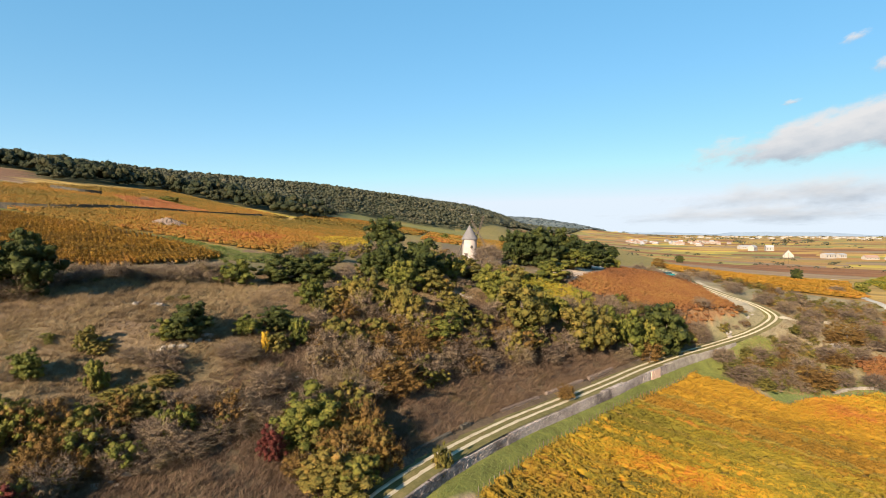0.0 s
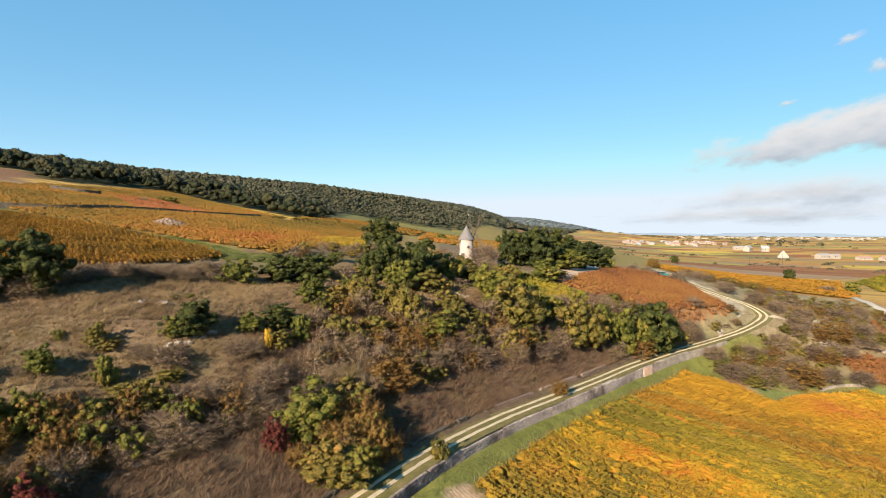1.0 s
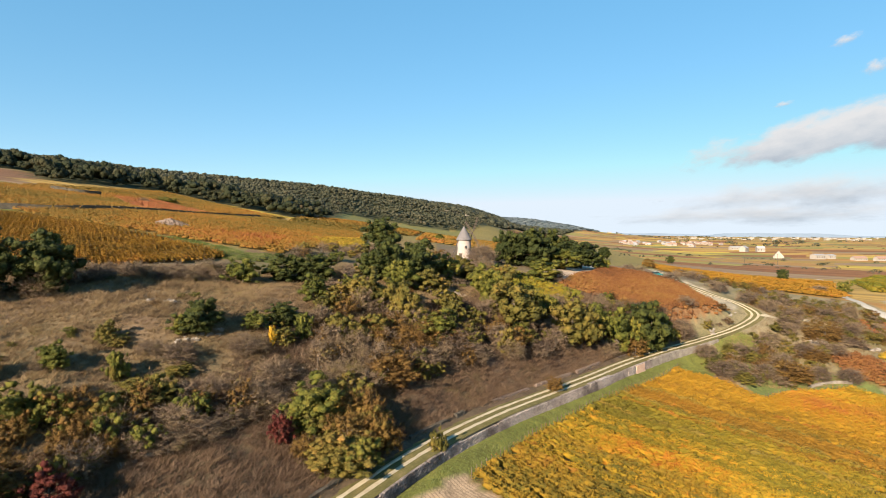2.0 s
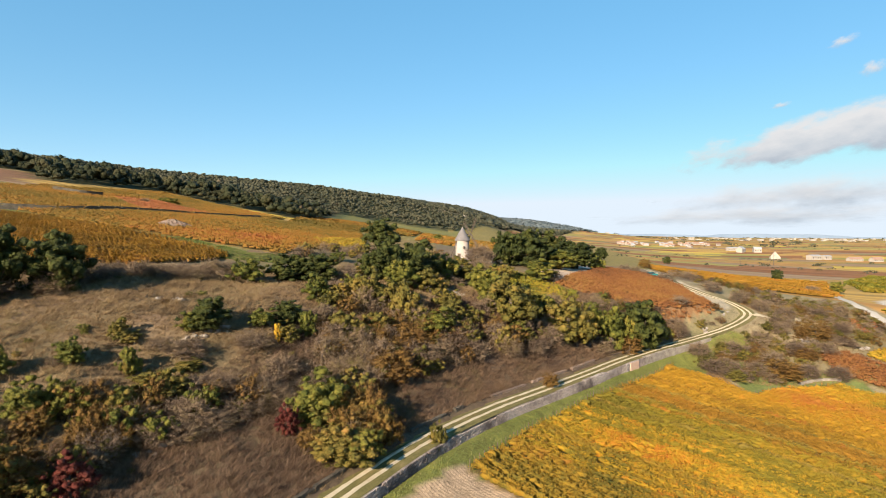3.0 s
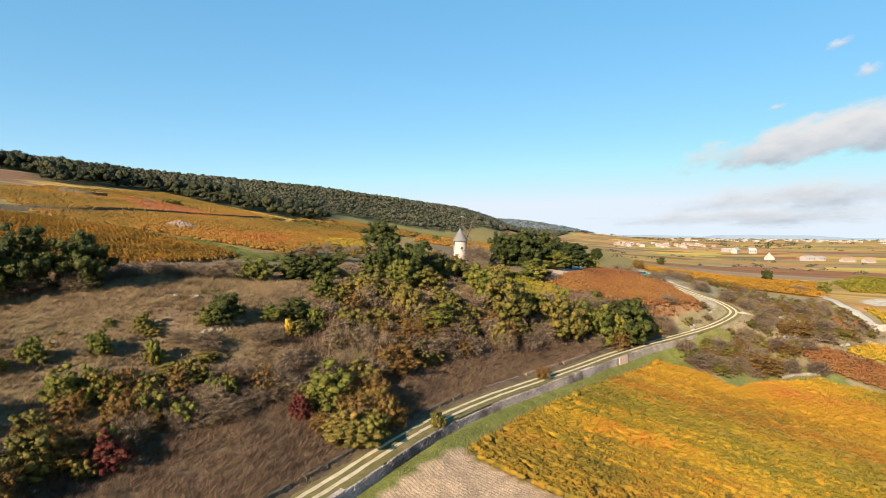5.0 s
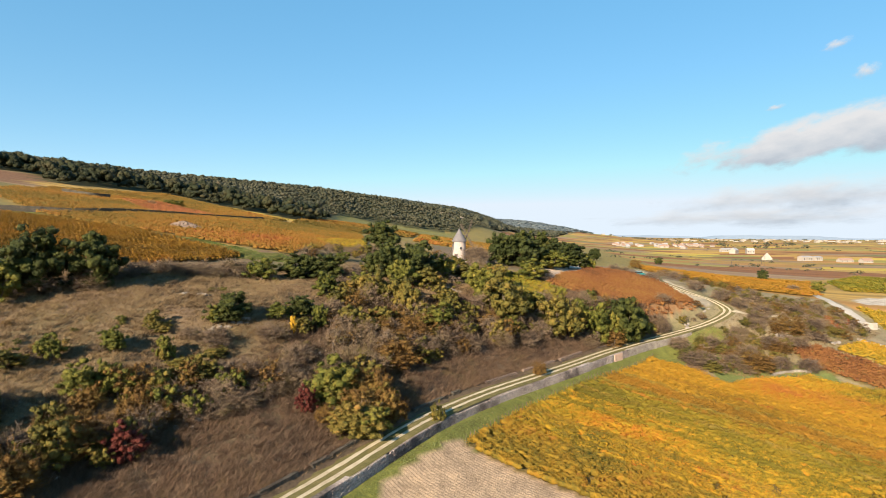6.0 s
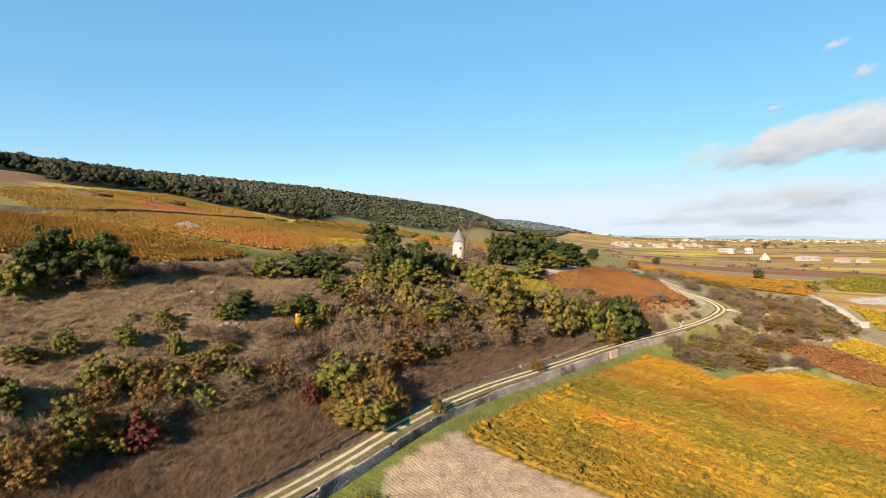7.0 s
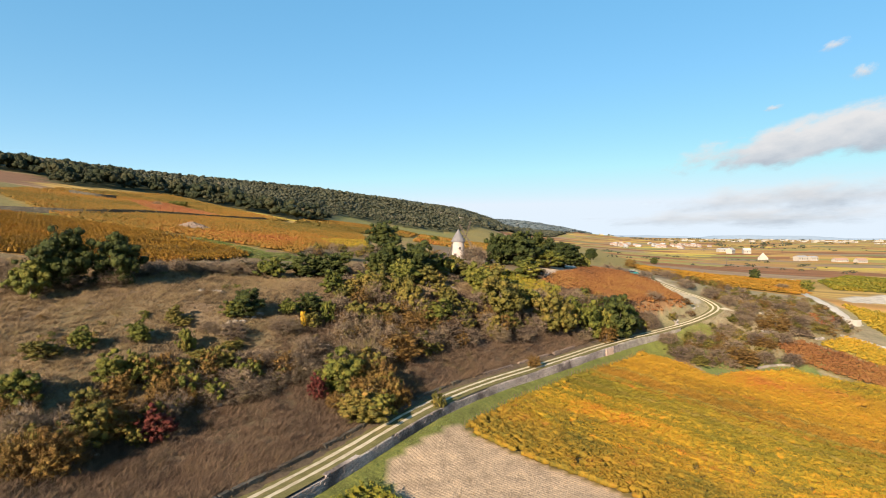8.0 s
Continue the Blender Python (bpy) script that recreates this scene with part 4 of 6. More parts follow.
plant("rust", -6.9, 72.5, 9.1, 5.0)
plant("bare", -10.1, 69.2, 6.0, 3.6)
plant("bare", -13.6, 68.9, 6.0, 3.4)
plant("bare", -16.3, 65.7, 5.3, 2.6)
plant("bare", -1.9, 78.8, 6.0, 3.6)
plant("rust", -4.4, 80.3, 6.5, 4.9)
plant("bare", 5.7, 85.3, 6.0, 3.6)
plant("bare", 1.4, 83.8, 6.0, 3.6)
plant("bare", 12.4, 89.9, 6.0, 3.6)
plant("bare", 17.9, 94.7, 6.0, 3.6)
plant("bare", 9.9, 91.9, 6.0, 3.0)
plant("bare", -12.6, 75.4, 6.0, 3.4)
plant("bare", -15.3, 73.7, 5.2, 2.6)
plant("rust", -9.0, 77.6, 4.7, 3.9)
plant("shrub", -35.2, 54.5, 3.7, 3.3)
plant("rust", -35.4, 48.0, 4.4, 4.1)
plant("rust", -32.6, 49.3, 3.3, 3.3)
plant("bare", -30.4, 51.0, 4.2, 2.5)
plant("bare", -27.8, 52.1, 4.8, 2.6)
plant("bare", -25.2, 54.5, 5.0, 2.6)
plant("bare", -27.9, 59.1, 6.0, 3.0)
plant("shrub", -42.6, 57.1, 3.2, 3.1)
plant("golden", -36.9, 58.7, 1.3, 3.1)
plant("golden", -31.8, 57.4, 5.3, 2.9)
plant("bare", -21.9, 59.1, 4.2, 2.1)
plant("bare", -20.4, 61.8, 5.7, 2.9)
plant("bare", -23.7, 57.6, 5.3, 2.6)
plant("bare", -35.4, 63.6, 3.9, 1.9)
plant("bare", -32.0, 63.8, 5.8, 2.9)
plant("bare", -18.0, 79.5, 4.8, 2.6)
plant("golden", -39.7, 63.7, 3.2, 1.8)
plant("golden", -31.2, 62.2, 3.8, 1.6)
plant("bare", -25.2, 68.2, 5.5, 2.8)
plant("bare", -21.1, 66.0, 6.0, 3.0)
plant("rust", -41.3, 33.8, 6.3, 5.0)
plant("rust", -42.3, 31.8, 3.8, 4.4)
plant("bare", -42.3, 38.8, 6.0, 3.6)
plant("rust", -38.0, 42.1, 6.5, 5.0)
plant("red", -33.4, 42.6, 5.0, 4.4)
plant("bare", -33.9, 47.2, 5.6, 3.4)
plant("shrub", -42.1, 49.4, 4.8, 4.4)
plant("shrub", -40.4, 51.6, 3.0, 3.7)
plant("shrub", -48.7, 41.8, 5.8, 4.9)
plant("shrub", -48.4, 53.3, 3.4, 4.1)
plant("shrub", -43.2, 57.7, 2.9, 3.1)
plant("golden", -51.6, 49.9, 5.1, 2.9)
plant("golden", -40.6, 63.7, 3.0, 3.0)
plant("bare", -33.4, 52.7, 6.0, 3.0)
plant("bare", -28.2, 55.0, 6.0, 3.0)
plant("bare", -21.8, 60.8, 6.0, 3.6)
plant("bare", -25.9, 60.7, 6.0, 3.0)
plant("bare", -14.0, 65.2, 6.0, 3.6)
plant("bare", -12.6, 68.8, 6.0, 3.6)
plant("golden", -34.1, 58.2, 4.9, 2.4)
plant("shrub", -36.9, 59.1, 2.5, 3.6)
plant("bare", 56.8, 123.0, 6.0, 3.6)
plant("bare", 55.9, 123.8, 6.0, 3.6)
plant("bare", 58.6, 116.4, 6.0, 3.6)
plant("bare", 68.1, 120.6, 6.0, 3.6)
plant("bare", 79.5, 127.2, 6.0, 3.6)
plant("bare", 59.3, 109.8, 7.0, 3.6)
plant("golden", 62.6, 108.0, 4.6, 2.6)
plant("bare", 69.3, 112.5, 6.0, 3.6)
plant("rust", 74.8, 112.2, 10.3, 5.0)
plant("bare", 82.0, 114.3, 6.0, 3.6)
plant("bare", 84.9, 123.7, 6.0, 3.6)
plant("bare", 93.5, 125.1, 6.0, 3.6)
plant("bare", 89.0, 114.3, 6.0, 3.6)
plant("bare", 86.4, 131.9, 6.0, 3.6)
plant("rust", 95.6, 131.7, 9.3, 5.0)
plant("bare", 105.4, 136.6, 6.0, 3.6)
plant("bare", 86.1, 150.2, 6.0, 3.6)
plant("bare", 82.4, 157.9, 6.0, 3.6)
plant("bare", 88.6, 144.4, 6.0, 3.6)
plant("bare", 93.2, 140.3, 6.0, 3.6)
plant("bare", 105.2, 145.0, 6.0, 3.5)
plant("bare", 120.0, 156.7, 6.0, 3.6)
plant("bare", 88.6, 135.3, 6.0, 3.3)
plant("bare", 90.6, 192.4, 6.0, 3.1)
plant("bare", 72.3, 167.8, 6.0, 3.0)
plant("oak", 164.4, 259.8, 5.8, 6.3)
plant("bare", 140.2, 199.1, 6.0, 3.0)
plant("shrub", 160.7, 214.3, 6.1, 5.2)
plant("rust", 102.0, 264.9, 8.0, 5.0)
plant("oak", 156.5, 369.7, 5.2, 5.2)
plant("oak", -12.2, 128.5, 6.5, 5.2)
plant("bare", -29.9, 152.8, 3.7, 1.9)
plant("shrub", 0.6, 305.4, 6.2, 3.7)
plant("bare", 68.4, 184.9, 5.6, 2.8)
plant("bare", 66.4, 189.8, 6.0, 3.0)
plant("bare", -135.5, 254.3, 6.0, 3.0)
plant("shrub", -133.1, 272.9, 11.0, 3.8)
plant("bare", 24.8, 113.5, 6.0, 3.0)
plant("bare", 31.8, 113.8, 5.8, 2.9)
plant("bare", 23.4, 104.4, 6.0, 3.4)
plant("bare", 60.1, 130.1, 5.3, 2.6)
plant("oak", -17.0, 163.0, 12.0, 10.5)

plant("oak", -13.4, 107.2, 6.5, 6.5)
plant("shrub", -7.2, 103.2, 7.3, 6.3)
plant("golden", -1.5, 104.5, 6.3, 5.3)
plant("golden", -16.3, 87.7, 5.3, 3.6)
plant("shrub", 9.4, 107.8, 7.6, 7.6)
plant("shrub", 17.7, 105.1, 6.4, 6.4)
plant("golden", 28.1, 104.3, 8.0, 9.5)
plant("shrub", 37.1, 109.6, 7.1, 8.9)
plant("golden", -7.9, 92.5, 5.6, 4.7)
plant("golden", 1.5, 94.6, 5.7, 4.4)
plant("oak", 23.8, 161.3, 10.4, 10.1)
plant("oak", 39.0, 178.7, 11.6, 10.1)
plant("shrub", 51.7, 175.7, 7.1, 6.0)
plant("golden", -17.7, 83.5, 4.2, 3.4)
plant("shrub", 21.9, 107.4, 5.4, 4.4)
plant("shrub", -14.0, 61.5, 7.5, 6.0)
plant("rust", -9.0, 61.4, 6.9, 6.3)
plant("golden", -10.0, 53.4, 6.5, 4.4)
plant("rust", -5.6, 58.5, 3.6, 3.9)
plant("rust", -39.2, 34.1, 6.3, 5.7)
plant("bare", -44.6, 36.1, 5.3, 4.7)
plant("golden", -38.7, 39.9, 5.7, 5.7)
plant("rust", 18.6, 83.8, 3.7, 2.8)
plant("golden", -0.2, 60.4, 2.5, 3.9)
plant("bare", 11.3, 147.1, 8.9, 5.9)
plant("golden", 15.6, 127.1, 6.4, 3.9)
plant("bare", -12.6, 86.3, 4.4, 4.4)
plant("rust", 40.4, 108.8, 5.5, 4.4)
plant("rust", 86.0, 121.7, 6.4, 3.6)
plant("bare", 75.5, 116.9, 8.0, 4.2)
plant("golden", 59.1, 112.8, 5.2, 3.0)

for tx, ty, w in ((98, 468, 11), (106, 474, 9), (112, 460, 12), (118, 446, 10), (112, 420, 9), (104, 396, 8), (116, 386, 9), (100, 330, 7)):
    plant("oak", tx, ty, w, w * 0.85)


# thickets, and small bushes scattered over the slope and the scrub beyond the track
fill = np.random.default_rng(21)


FAR_SCRUB = {kind: tree_meshes(kind, 90 + k, 26, 34, 0.027, low=0.02, twigs=240 if kind != "golden" else 60, fat=(0.08, 0.15), fine=1, solid=0.55) for k, kind in enumerate(("bare", "golden", "rust"))}


def scrub_sheet(label, poly, count, sorts, wide, ratio, keep=lambda x, y: True):
    """Low scrub that nobody could count: bushes grown together into one cover."""
    tones = list(dict.fromkeys(sorts))
    xs, ys = [q[0] for q in poly], [q[1] for q in poly]
    shapes = {}
    for kind in tones:
        me = FAR_SCRUB[kind][1]
        v, f = np.zeros(len(me.vertices) * 3, np.float32), np.zeros(len(me.loops), np.int32)
        me.vertices.foreach_get("co", v)
        me.loops.foreach_get("vertex_index", f)
        shapes[kind] = v.reshape(-1, 3), f.reshape(-1, 4)
    pieces, picks = [], []
    while count:
        x, y = fill.uniform(min(xs), max(xs)), fill.uniform(min(ys), max(ys))
        if inside(np.array([x]), np.array([y]), poly)[0] and keep(x, y):
            w, kind, a = fill.uniform(*wide), sorts[fill.integers(len(sorts))], fill.uniform(0, 6.28)
            v, f = shapes[kind]
            turned = np.stack([v[:, 0] * math.cos(a) - v[:, 1] * math.sin(a), v[:, 0] * math.sin(a) + v[:, 1] * math.cos(a), v[:, 2] * fill.uniform(*ratio)], 1)
            pieces.append((turned * w + np.array([x, y, float(ground_z(x, y)) - 0.1]), f))
            picks.append(np.full(len(f), tones.index(kind)))
            count -= 1
    tagged(new("scrub", mesh_of("scrub", *joined(pieces), [M_LEAF[kind] for kind in tones], np.concatenate(picks), smooth=True)), label, "scrub", kind="stuff")


def thicket(poly, count, sorts, wide, ratio, keep=lambda x, y: True):
    xs, ys = [q[0] for q in poly], [q[1] for q in poly]
    while count:
        x, y = fill.uniform(min(xs), max(xs)), fill.uniform(min(ys), max(ys))
        if inside(np.array([x]), np.array([y]), poly)[0] and keep(x, y) and math.hypot(x - 1, y - 107) > 5:
            w = fill.uniform(*wide)
            plant(sorts[fill.integers(len(sorts))], x, y, w, w * fill.uniform(*ratio), True)
            count -= 1


def patchy(x, y):
    return vnoise(np.array([x / 9]), np.array([y / 9]), 30)[0] > 0.5 and beside(np.array([x]), np.array([y]), TRACK)[0][0] < -16


thicket([(-17.1, 75.3), (-7.3, 85.9), (7.1, 91.8), (21.5, 103.1), (21.9, 97.6), (8.5, 86.8), (-1.9, 76.5), (-6.1, 70.9), (-12.6, 67.5), (-17.1, 68.9)], 70,
        ["bare", "bare", "bare", "rust", "golden"], (3.0, 5.4), (0.75, 1.05))
thicket([(-19.8, 62), (-15.4, 67.6), (-7.2, 67.6), (-6.2, 62.5), (-8.9, 56), (-12.1, 52.7), (-16.5, 55.1)], 26, ["bare", "rust", "golden", "shrub"], (2.8, 4.8), (0.8, 1.1))
thicket([(-51, 42.8), (-44.2, 46.9), (-39.9, 53.7), (-28.8, 59.4), (-20.8, 63.8), (-22.7, 57.9), (-32.3, 48.3), (-32.6, 42.9), (-38.6, 36.5), (-42, 31)], 52,
        ["bare", "bare", "rust", "rust", "golden", "shrub"], (2.6, 4.8), (0.75, 1.05))
thicket([(-24.6, 132), (2, 136), (9.6, 124.4), (-2.5, 103.9), (-21.9, 96.7), (-30, 108)], 44, ["bare", "bare", "golden", "shrub", "rust"], (2.6, 4.6), (0.5, 0.8))
thicket([(51, 119.5), (54, 122.6), (70, 132.2), (74, 134), (63.8, 127.6), (53, 120.2)], 16, ["bare", "rust", "golden"], (2.0, 3.4), (0.6, 0.8))
thicket([(-44, 112), (-24, 132), (-10, 140), (4, 150), (2, 165), (-24, 152), (-36, 124)], 40, ["bare", "bare", "golden", "rust"], (2.4, 4.6), (0.5, 0.8))
thicket([(37, 124), (52, 121.5), (70, 133.5), (76, 139), (70, 134), (57, 124.6), (44, 114.8), (30, 108)], 34, ["bare", "bare", "rust", "golden", "shrub"], (2.2, 3.8), (0.6, 0.9),
        lambda x, y: beside(np.array([x]), np.array([y]), TRACK)[0][0] < -3.4)
thicket([(-62, 78), (-36, 92), (-36, 97), (-64, 84)], 20, ["bare"], (2.4, 4.2), (0.55, 0.8))
thicket([(-58, 34), (-22, 34), (2, 68), (34, 104), (44, 114), (20, 128), (-45, 96), (-66, 78)], 100, ["bare", "bare", "bare", "rust", "golden", "shrub"], (0.8, 2.2), (0.45, 0.75), patchy)
scrub_sheet("olive and grey-brown scrub below the track", [(60, 117.5), (57, 113), (67, 107), (89, 116.5), (91, 125.5), (102, 129.5), (123, 138), (130, 152), (127, 166), (96, 160), (87, 149), (90, 142), (84, 133), (76, 127.5)], 200,
        ["bare", "bare", "golden", "rust", "golden", "golden"], (2.6, 5.2), (0.5, 0.75))
thicket([(56, 112), (62, 108.5), (68, 110), (74, 113), (84, 116), (84, 124), (74, 124.5), (63, 119)], 34, ["bare", "bare", "golden", "rust", "golden"], (2.4, 4.6), (0.5, 0.75))
thicket([(-14, 66), (-2, 76), (8, 87), (22, 98), (36, 108), (30, 112), (12, 101), (-6, 93), (-20, 80)], 60, ["bare", "bare", "rust", "golden"], (2.6, 5.0), (0.6, 0.9),
        lambda x, y: beside(np.array([x]), np.array([y]), TRACK)[0][0] < -8)


scrub_sheet("low grey-brown scrub in the bend of the track", [(99.5, 230.2), (106.4, 214.8), (105.4, 170.5), (115.4, 161.3), (132.0, 159.6), (129.5, 150.2), (110.7, 137.9), (95.0, 137.7), (92.0, 145.6), (90.4, 155.5), (82.6, 165.0)], 110,
        ["bare", "golden", "golden", "rust"], (2.4, 5.0), (0.4, 0.65), lambda x, y: abs(beside(np.array([x]), np.array([y]), TRACK)[0][0]) > 4 and abs(beside(np.array([x]), np.array([y]), WHITE_ROAD)[0][0]) > 5)


# ---- vines ----
def clip_row(poly, ox, oy, dx, dy):
    """The stretches of the line o + s d inside a field."""
    cuts = []
    for (x0, y0), (x1, y1) in zip(poly, poly[1:] + poly[:1]):
        den = dx * (y1 - y0) - dy * (x1 - x0)
        if abs(den) > 1e-9:
            s = ((x0 - ox) * (y1 - y0) - (y0 - oy) * (x1 - x0)) / den
            u = ((x0 - ox) * dy - (y0 - oy) * dx) / den
            if 0 <= u < 1:
                cuts.append(s)
    cuts.sort()
    return list(zip(cuts[0::2], cuts[1::2]))


def row_leaves(rng, o, d, s0, s1, per, size, height, width):
    n = max(3, int((s1 - s0) * per))
    s = rng.uniform(s0, s1, n)
    x = o[0] + d[0] * s
    y = o[1] + d[1] * s
    # gaps where a vine is missing, and vines of uneven vigour
    vigour = vnoise(x * 0.8, y * 0.8, 17)
    keep = vigour > 0.16
    s, x, y, vigour = s[keep], x[keep], y[keep], vigour[keep]
    n = len(s)
    h = rng.uniform(0.25, 1.0, n) ** 0.7 * height * (0.75 + 0.4 * vigour)
    off = rng.normal(size=n) * width * (0.6 + 0.6 * vigour)
    x, y = x - d[1] * off, y + d[0] * off
    c = np.stack([x, y, ground_z(x, y) + h], 1)
    nrm = np.stack([-d[1] * np.sign(off), d[0] * np.sign(off), rng.uniform(0.3, 1.4, n)], 1) + rng.normal(size=(n, 3)) * 0.4
    leaves = leaf_quads(rng, c, nrm, np.full(n, size))
    step = max(1.0, size * 7)
    b = np.arange(s0 + step * 0.4, s1, step)
    b = b + rng.uniform(-0.25, 0.25, len(b)) * step
    bx, by = o[0] + d[0] * b, o[1] + d[1] * b
    vigour = vnoise(bx * 0.8, by * 0.8, 17)
    b, bx, by, vigour = (a[vigour > 0.16] for a in (b, bx, by, vigour))
    if not len(b):
        return leaves
    tall = height * (0.34 + 0.16 * vigour) * rng.uniform(0.8, 1.1, len(b))
    body = lumps_at(rng, np.stack([bx, by, ground_z(bx, by) + tall], 1), np.stack([np.full(len(b), step * 0.8), width * (0.7 + 0.7 * vigour), tall * 0.8], 1), 2 if size < 0.14 else 1, 0.32, d)
    return joined([body, leaves])


def vineyard(poly, way, spacing, per, size, mat, seed, label, height=1.3, width=0.2, single=False):
    """Rows of vines in a field: single things where they can be told apart, otherwise one sheet of rows."""
    rng = np.random.default_rng(seed)
    d = np.array(way, float) / np.linalg.norm(way)
    p = np.array([-d[1], d[0]])
    reach = [np.dot(p, q) for q in poly]
    pieces = []
    for k in np.arange(min(reach) + spacing / 2, max(reach), spacing):
        for s0, s1 in clip_row(poly, *(p * k), *d):
            if s1 - s0 < 1.0:
                continue
            piece = row_leaves(rng, p * k, d, s0, s1, per, size, height, width)
            if single:
                tone = [m for at, m in mat if at <= k + rng.normal() * 4.5 or at == mat[0][0]][-1]
                a, e = p * k + d * s0, p * k + d * s1
                hedge = root("vine_hedge", (a[0], a[1], float(ground_z(*a))), label, "vine hedge", group="hedges of the near vineyard")
                v, f = piece
                part("foliage", mesh_of("foliage", v - np.array(hedge.location), f, VINE[tone], smooth=True), hedge)
                for q in (a, e):
                    post = part("end_post", END_POST, hedge)
                    post.location = Vector((q[0], q[1], float(ground_z(*q)))) - hedge.location
            else:
                pieces.append(piece)
    if pieces:
        tagged(new("vineyard", mesh_of("vineyard", *joined(pieces), mat, smooth=True)), label, "vineyard", kind="stuff")


END_POST = mesh_of("end_post", *limb((0, 0, -0.2), (0.05, 0, 1.45), 0.05, 0.045, 6), M_BARK)
vineyard(VINES_NEAR, (0.858, -0.514), 1.12, 54, 0.105, [(50, "brown"), (68, "gold"), (82, "olive"), (92, "grey"), (96, "amber"), (104, "flushed"), (134, "gold")], 1,
         "long trellised vine hedge in golden and rust autumn leaf", single=True)
vineyard(VINES_LOW, (0.858, -0.514), 1.05, 34, 0.13, VINE["green"], 2, "vine rows with green and yellow leaves at the field's foot")
vineyard(VINES_RUST, (0.7, -0.7), 1.1, 24, 0.16, VINE["brick"], 3, "vine rows with rust-orange leaves")
vineyard(VINES_YELLOW, (0.7, -0.7), 1.1, 14, 0.22, VINE["yellow"], 4, "vine rows with bright yellow leaves")
vineyard(VINES_RED, (0.8, -0.6), 1.1, 26, 0.14, VINE["brick"], 5, "vine rows with orange-red leaves below the trees")
vineyard(VINES_STRIP, (0.8, -0.6), 1.1, 22, 0.16, VINE["green"], 6, "narrow strip of yellow-green vines")
vineyard(VINES_FRONT, (0.55, -0.83), 1.0, 30, 0.15, VINE["amber"], 7, "vine rows with glowing amber leaves on the upper slope", width=0.42)
vineyard(VINES_MID, (0.9, -0.2), 1.5, 10, 0.25, VINE["dull"], 8, "hillside vine rows with ochre leaves", width=0.34)
vineyard(VINES_UPPER, (0.9, -0.3), 1.7, 8, 0.3, VINE["dull"], 9, "upper hillside vine rows with ochre leaves", width=0.4)
vineyard(VINES_TOP, (0.8, -0.5), 1.9, 7, 0.38, VINE["dull"], 10, "topmost vine rows with amber leaves below the forest", width=0.45)
vineyard(VINES_EAST, (0.5, -0.86), 1.6, 9, 0.36, VINE["amber"], 11, "orange vine rows on the way to the plain")

vineyard(VINES_BACK, (0.9, 0.3), 2.2, 4, 0.6, VINE["dull"], 12, "ochre vine rows behind the ridge trees")
vineyard(VINES_PATCH, (0.9, -0.2), 1.4, 9, 0.36, VINE["yellow"], 13, "bright yellow vines at the field's edge")
vineyard(VINES_FAREAST, (0.7, -0.7), 1.3, 10, 0.3, VINE["yellow"], 14, "yellow vine rows beside the white road")
vineyard(VINES_FAREAST_B, (0.9, 0.4), 1.6, 5, 0.5, VINE["green"], 15, "yellow-green vine rows beyond the white road")
vineyard(VINES_BEHIND, (0.9, -0.2), 2.2, 4, 0.5, VINE["dull"], 18, "ochre vine rows on the slope beyond the windmill")
vineyard(VINES_ROSY, (0.9, -0.3), 1.7, 9, 0.32, VINE["rosy"], 17, "patch of red vine rows on the upper hillside", height=1.6)
vineyard(VINES_SMALL, (0.7, -0.7), 1.2, 10, 0.28, VINE["rosy"], 16, "small red-brown vine plot in the road's bend")


# ---- grass ----
def tufts(name, region, count, seed, mat, label, tall, keep, blades=3, reach=0.12, wide=0.018):
    rng = np.random.default_rng(seed)
    xs, ys = [q[0] for q in region], [q[1] for q in region]
    x, y = rng.uniform(min(xs), max(xs), count * 6), rng.uniform(min(ys), max(ys), count * 6)
    ok = inside(x, y, region) & keep(x, y)
    x, y = x[ok][:count], y[ok][:count]
    z = ground_z(x, y)
    grown = rng.uniform(0.55, 1.3, len(x)) if blades > 3 else np.ones(len(x))
    grown = np.repeat(grown, blades)
    x, y, z = (np.repeat(a, blades) for a in (x, y, z))
    n = len(x)
    lean = rng.normal(size=(n, 2)) * 0.8 + np.array([0.4, 0.15])
    h = tall * rng.uniform(0.4, 1.2, n) * (0.25 + 0.75 * vnoise(x / 3, y / 3, 40) + 0.75 * vnoise(x / 0.8, y / 0.8, 41))
    h = h * grown
    bx, by = x + rng.normal(size=n) * reach * grown, y + rng.normal(size=n) * reach * grown
    ang = rng.uniform(0, math.pi, n)
    w = wide * (1 + 1.3 * rng.uniform(size=n))
    a = np.stack([bx - np.cos(ang) * w, by - np.sin(ang) * w, z - 0.03], 1)
    b = np.stack([bx + np.cos(ang) * w, by + np.sin(ang) * w, z - 0.03], 1)
    c = np.stack([bx + lean[:, 0] * h, by + lean[:, 1] * h, z + h], 1)
    v = np.stack([a, b, c], 1).reshape(-1, 3)
    tagged(new(name, mesh_of(name, v, np.arange(n * 3).reshape(-1, 3), mat)), label, "grass", kind="stuff")


off_track = lambda lo, hi: (lambda x, y: (lambda n: (n > lo) & (n < hi))(beside(x, y, TRACK)[0]))
MEADOW = [(-70, 26), (-20, 26), (4, 66), (36, 104), (58, 124), (30, 128), (-45, 98), (-80, 84)]
tufts("dry_grass", MEADOW, 30000, 3, M_GRASS, "tawny dry grass over the upper slope", 0.34, off_track(-200, -22))
tufts("grass_tussocks", MEADOW, 12500, 4, M_STRAW, "wind-bent straw-coloured tussocks on the upper slope", 0.58, off_track(-200, -22), 20, 0.2, 0.017)
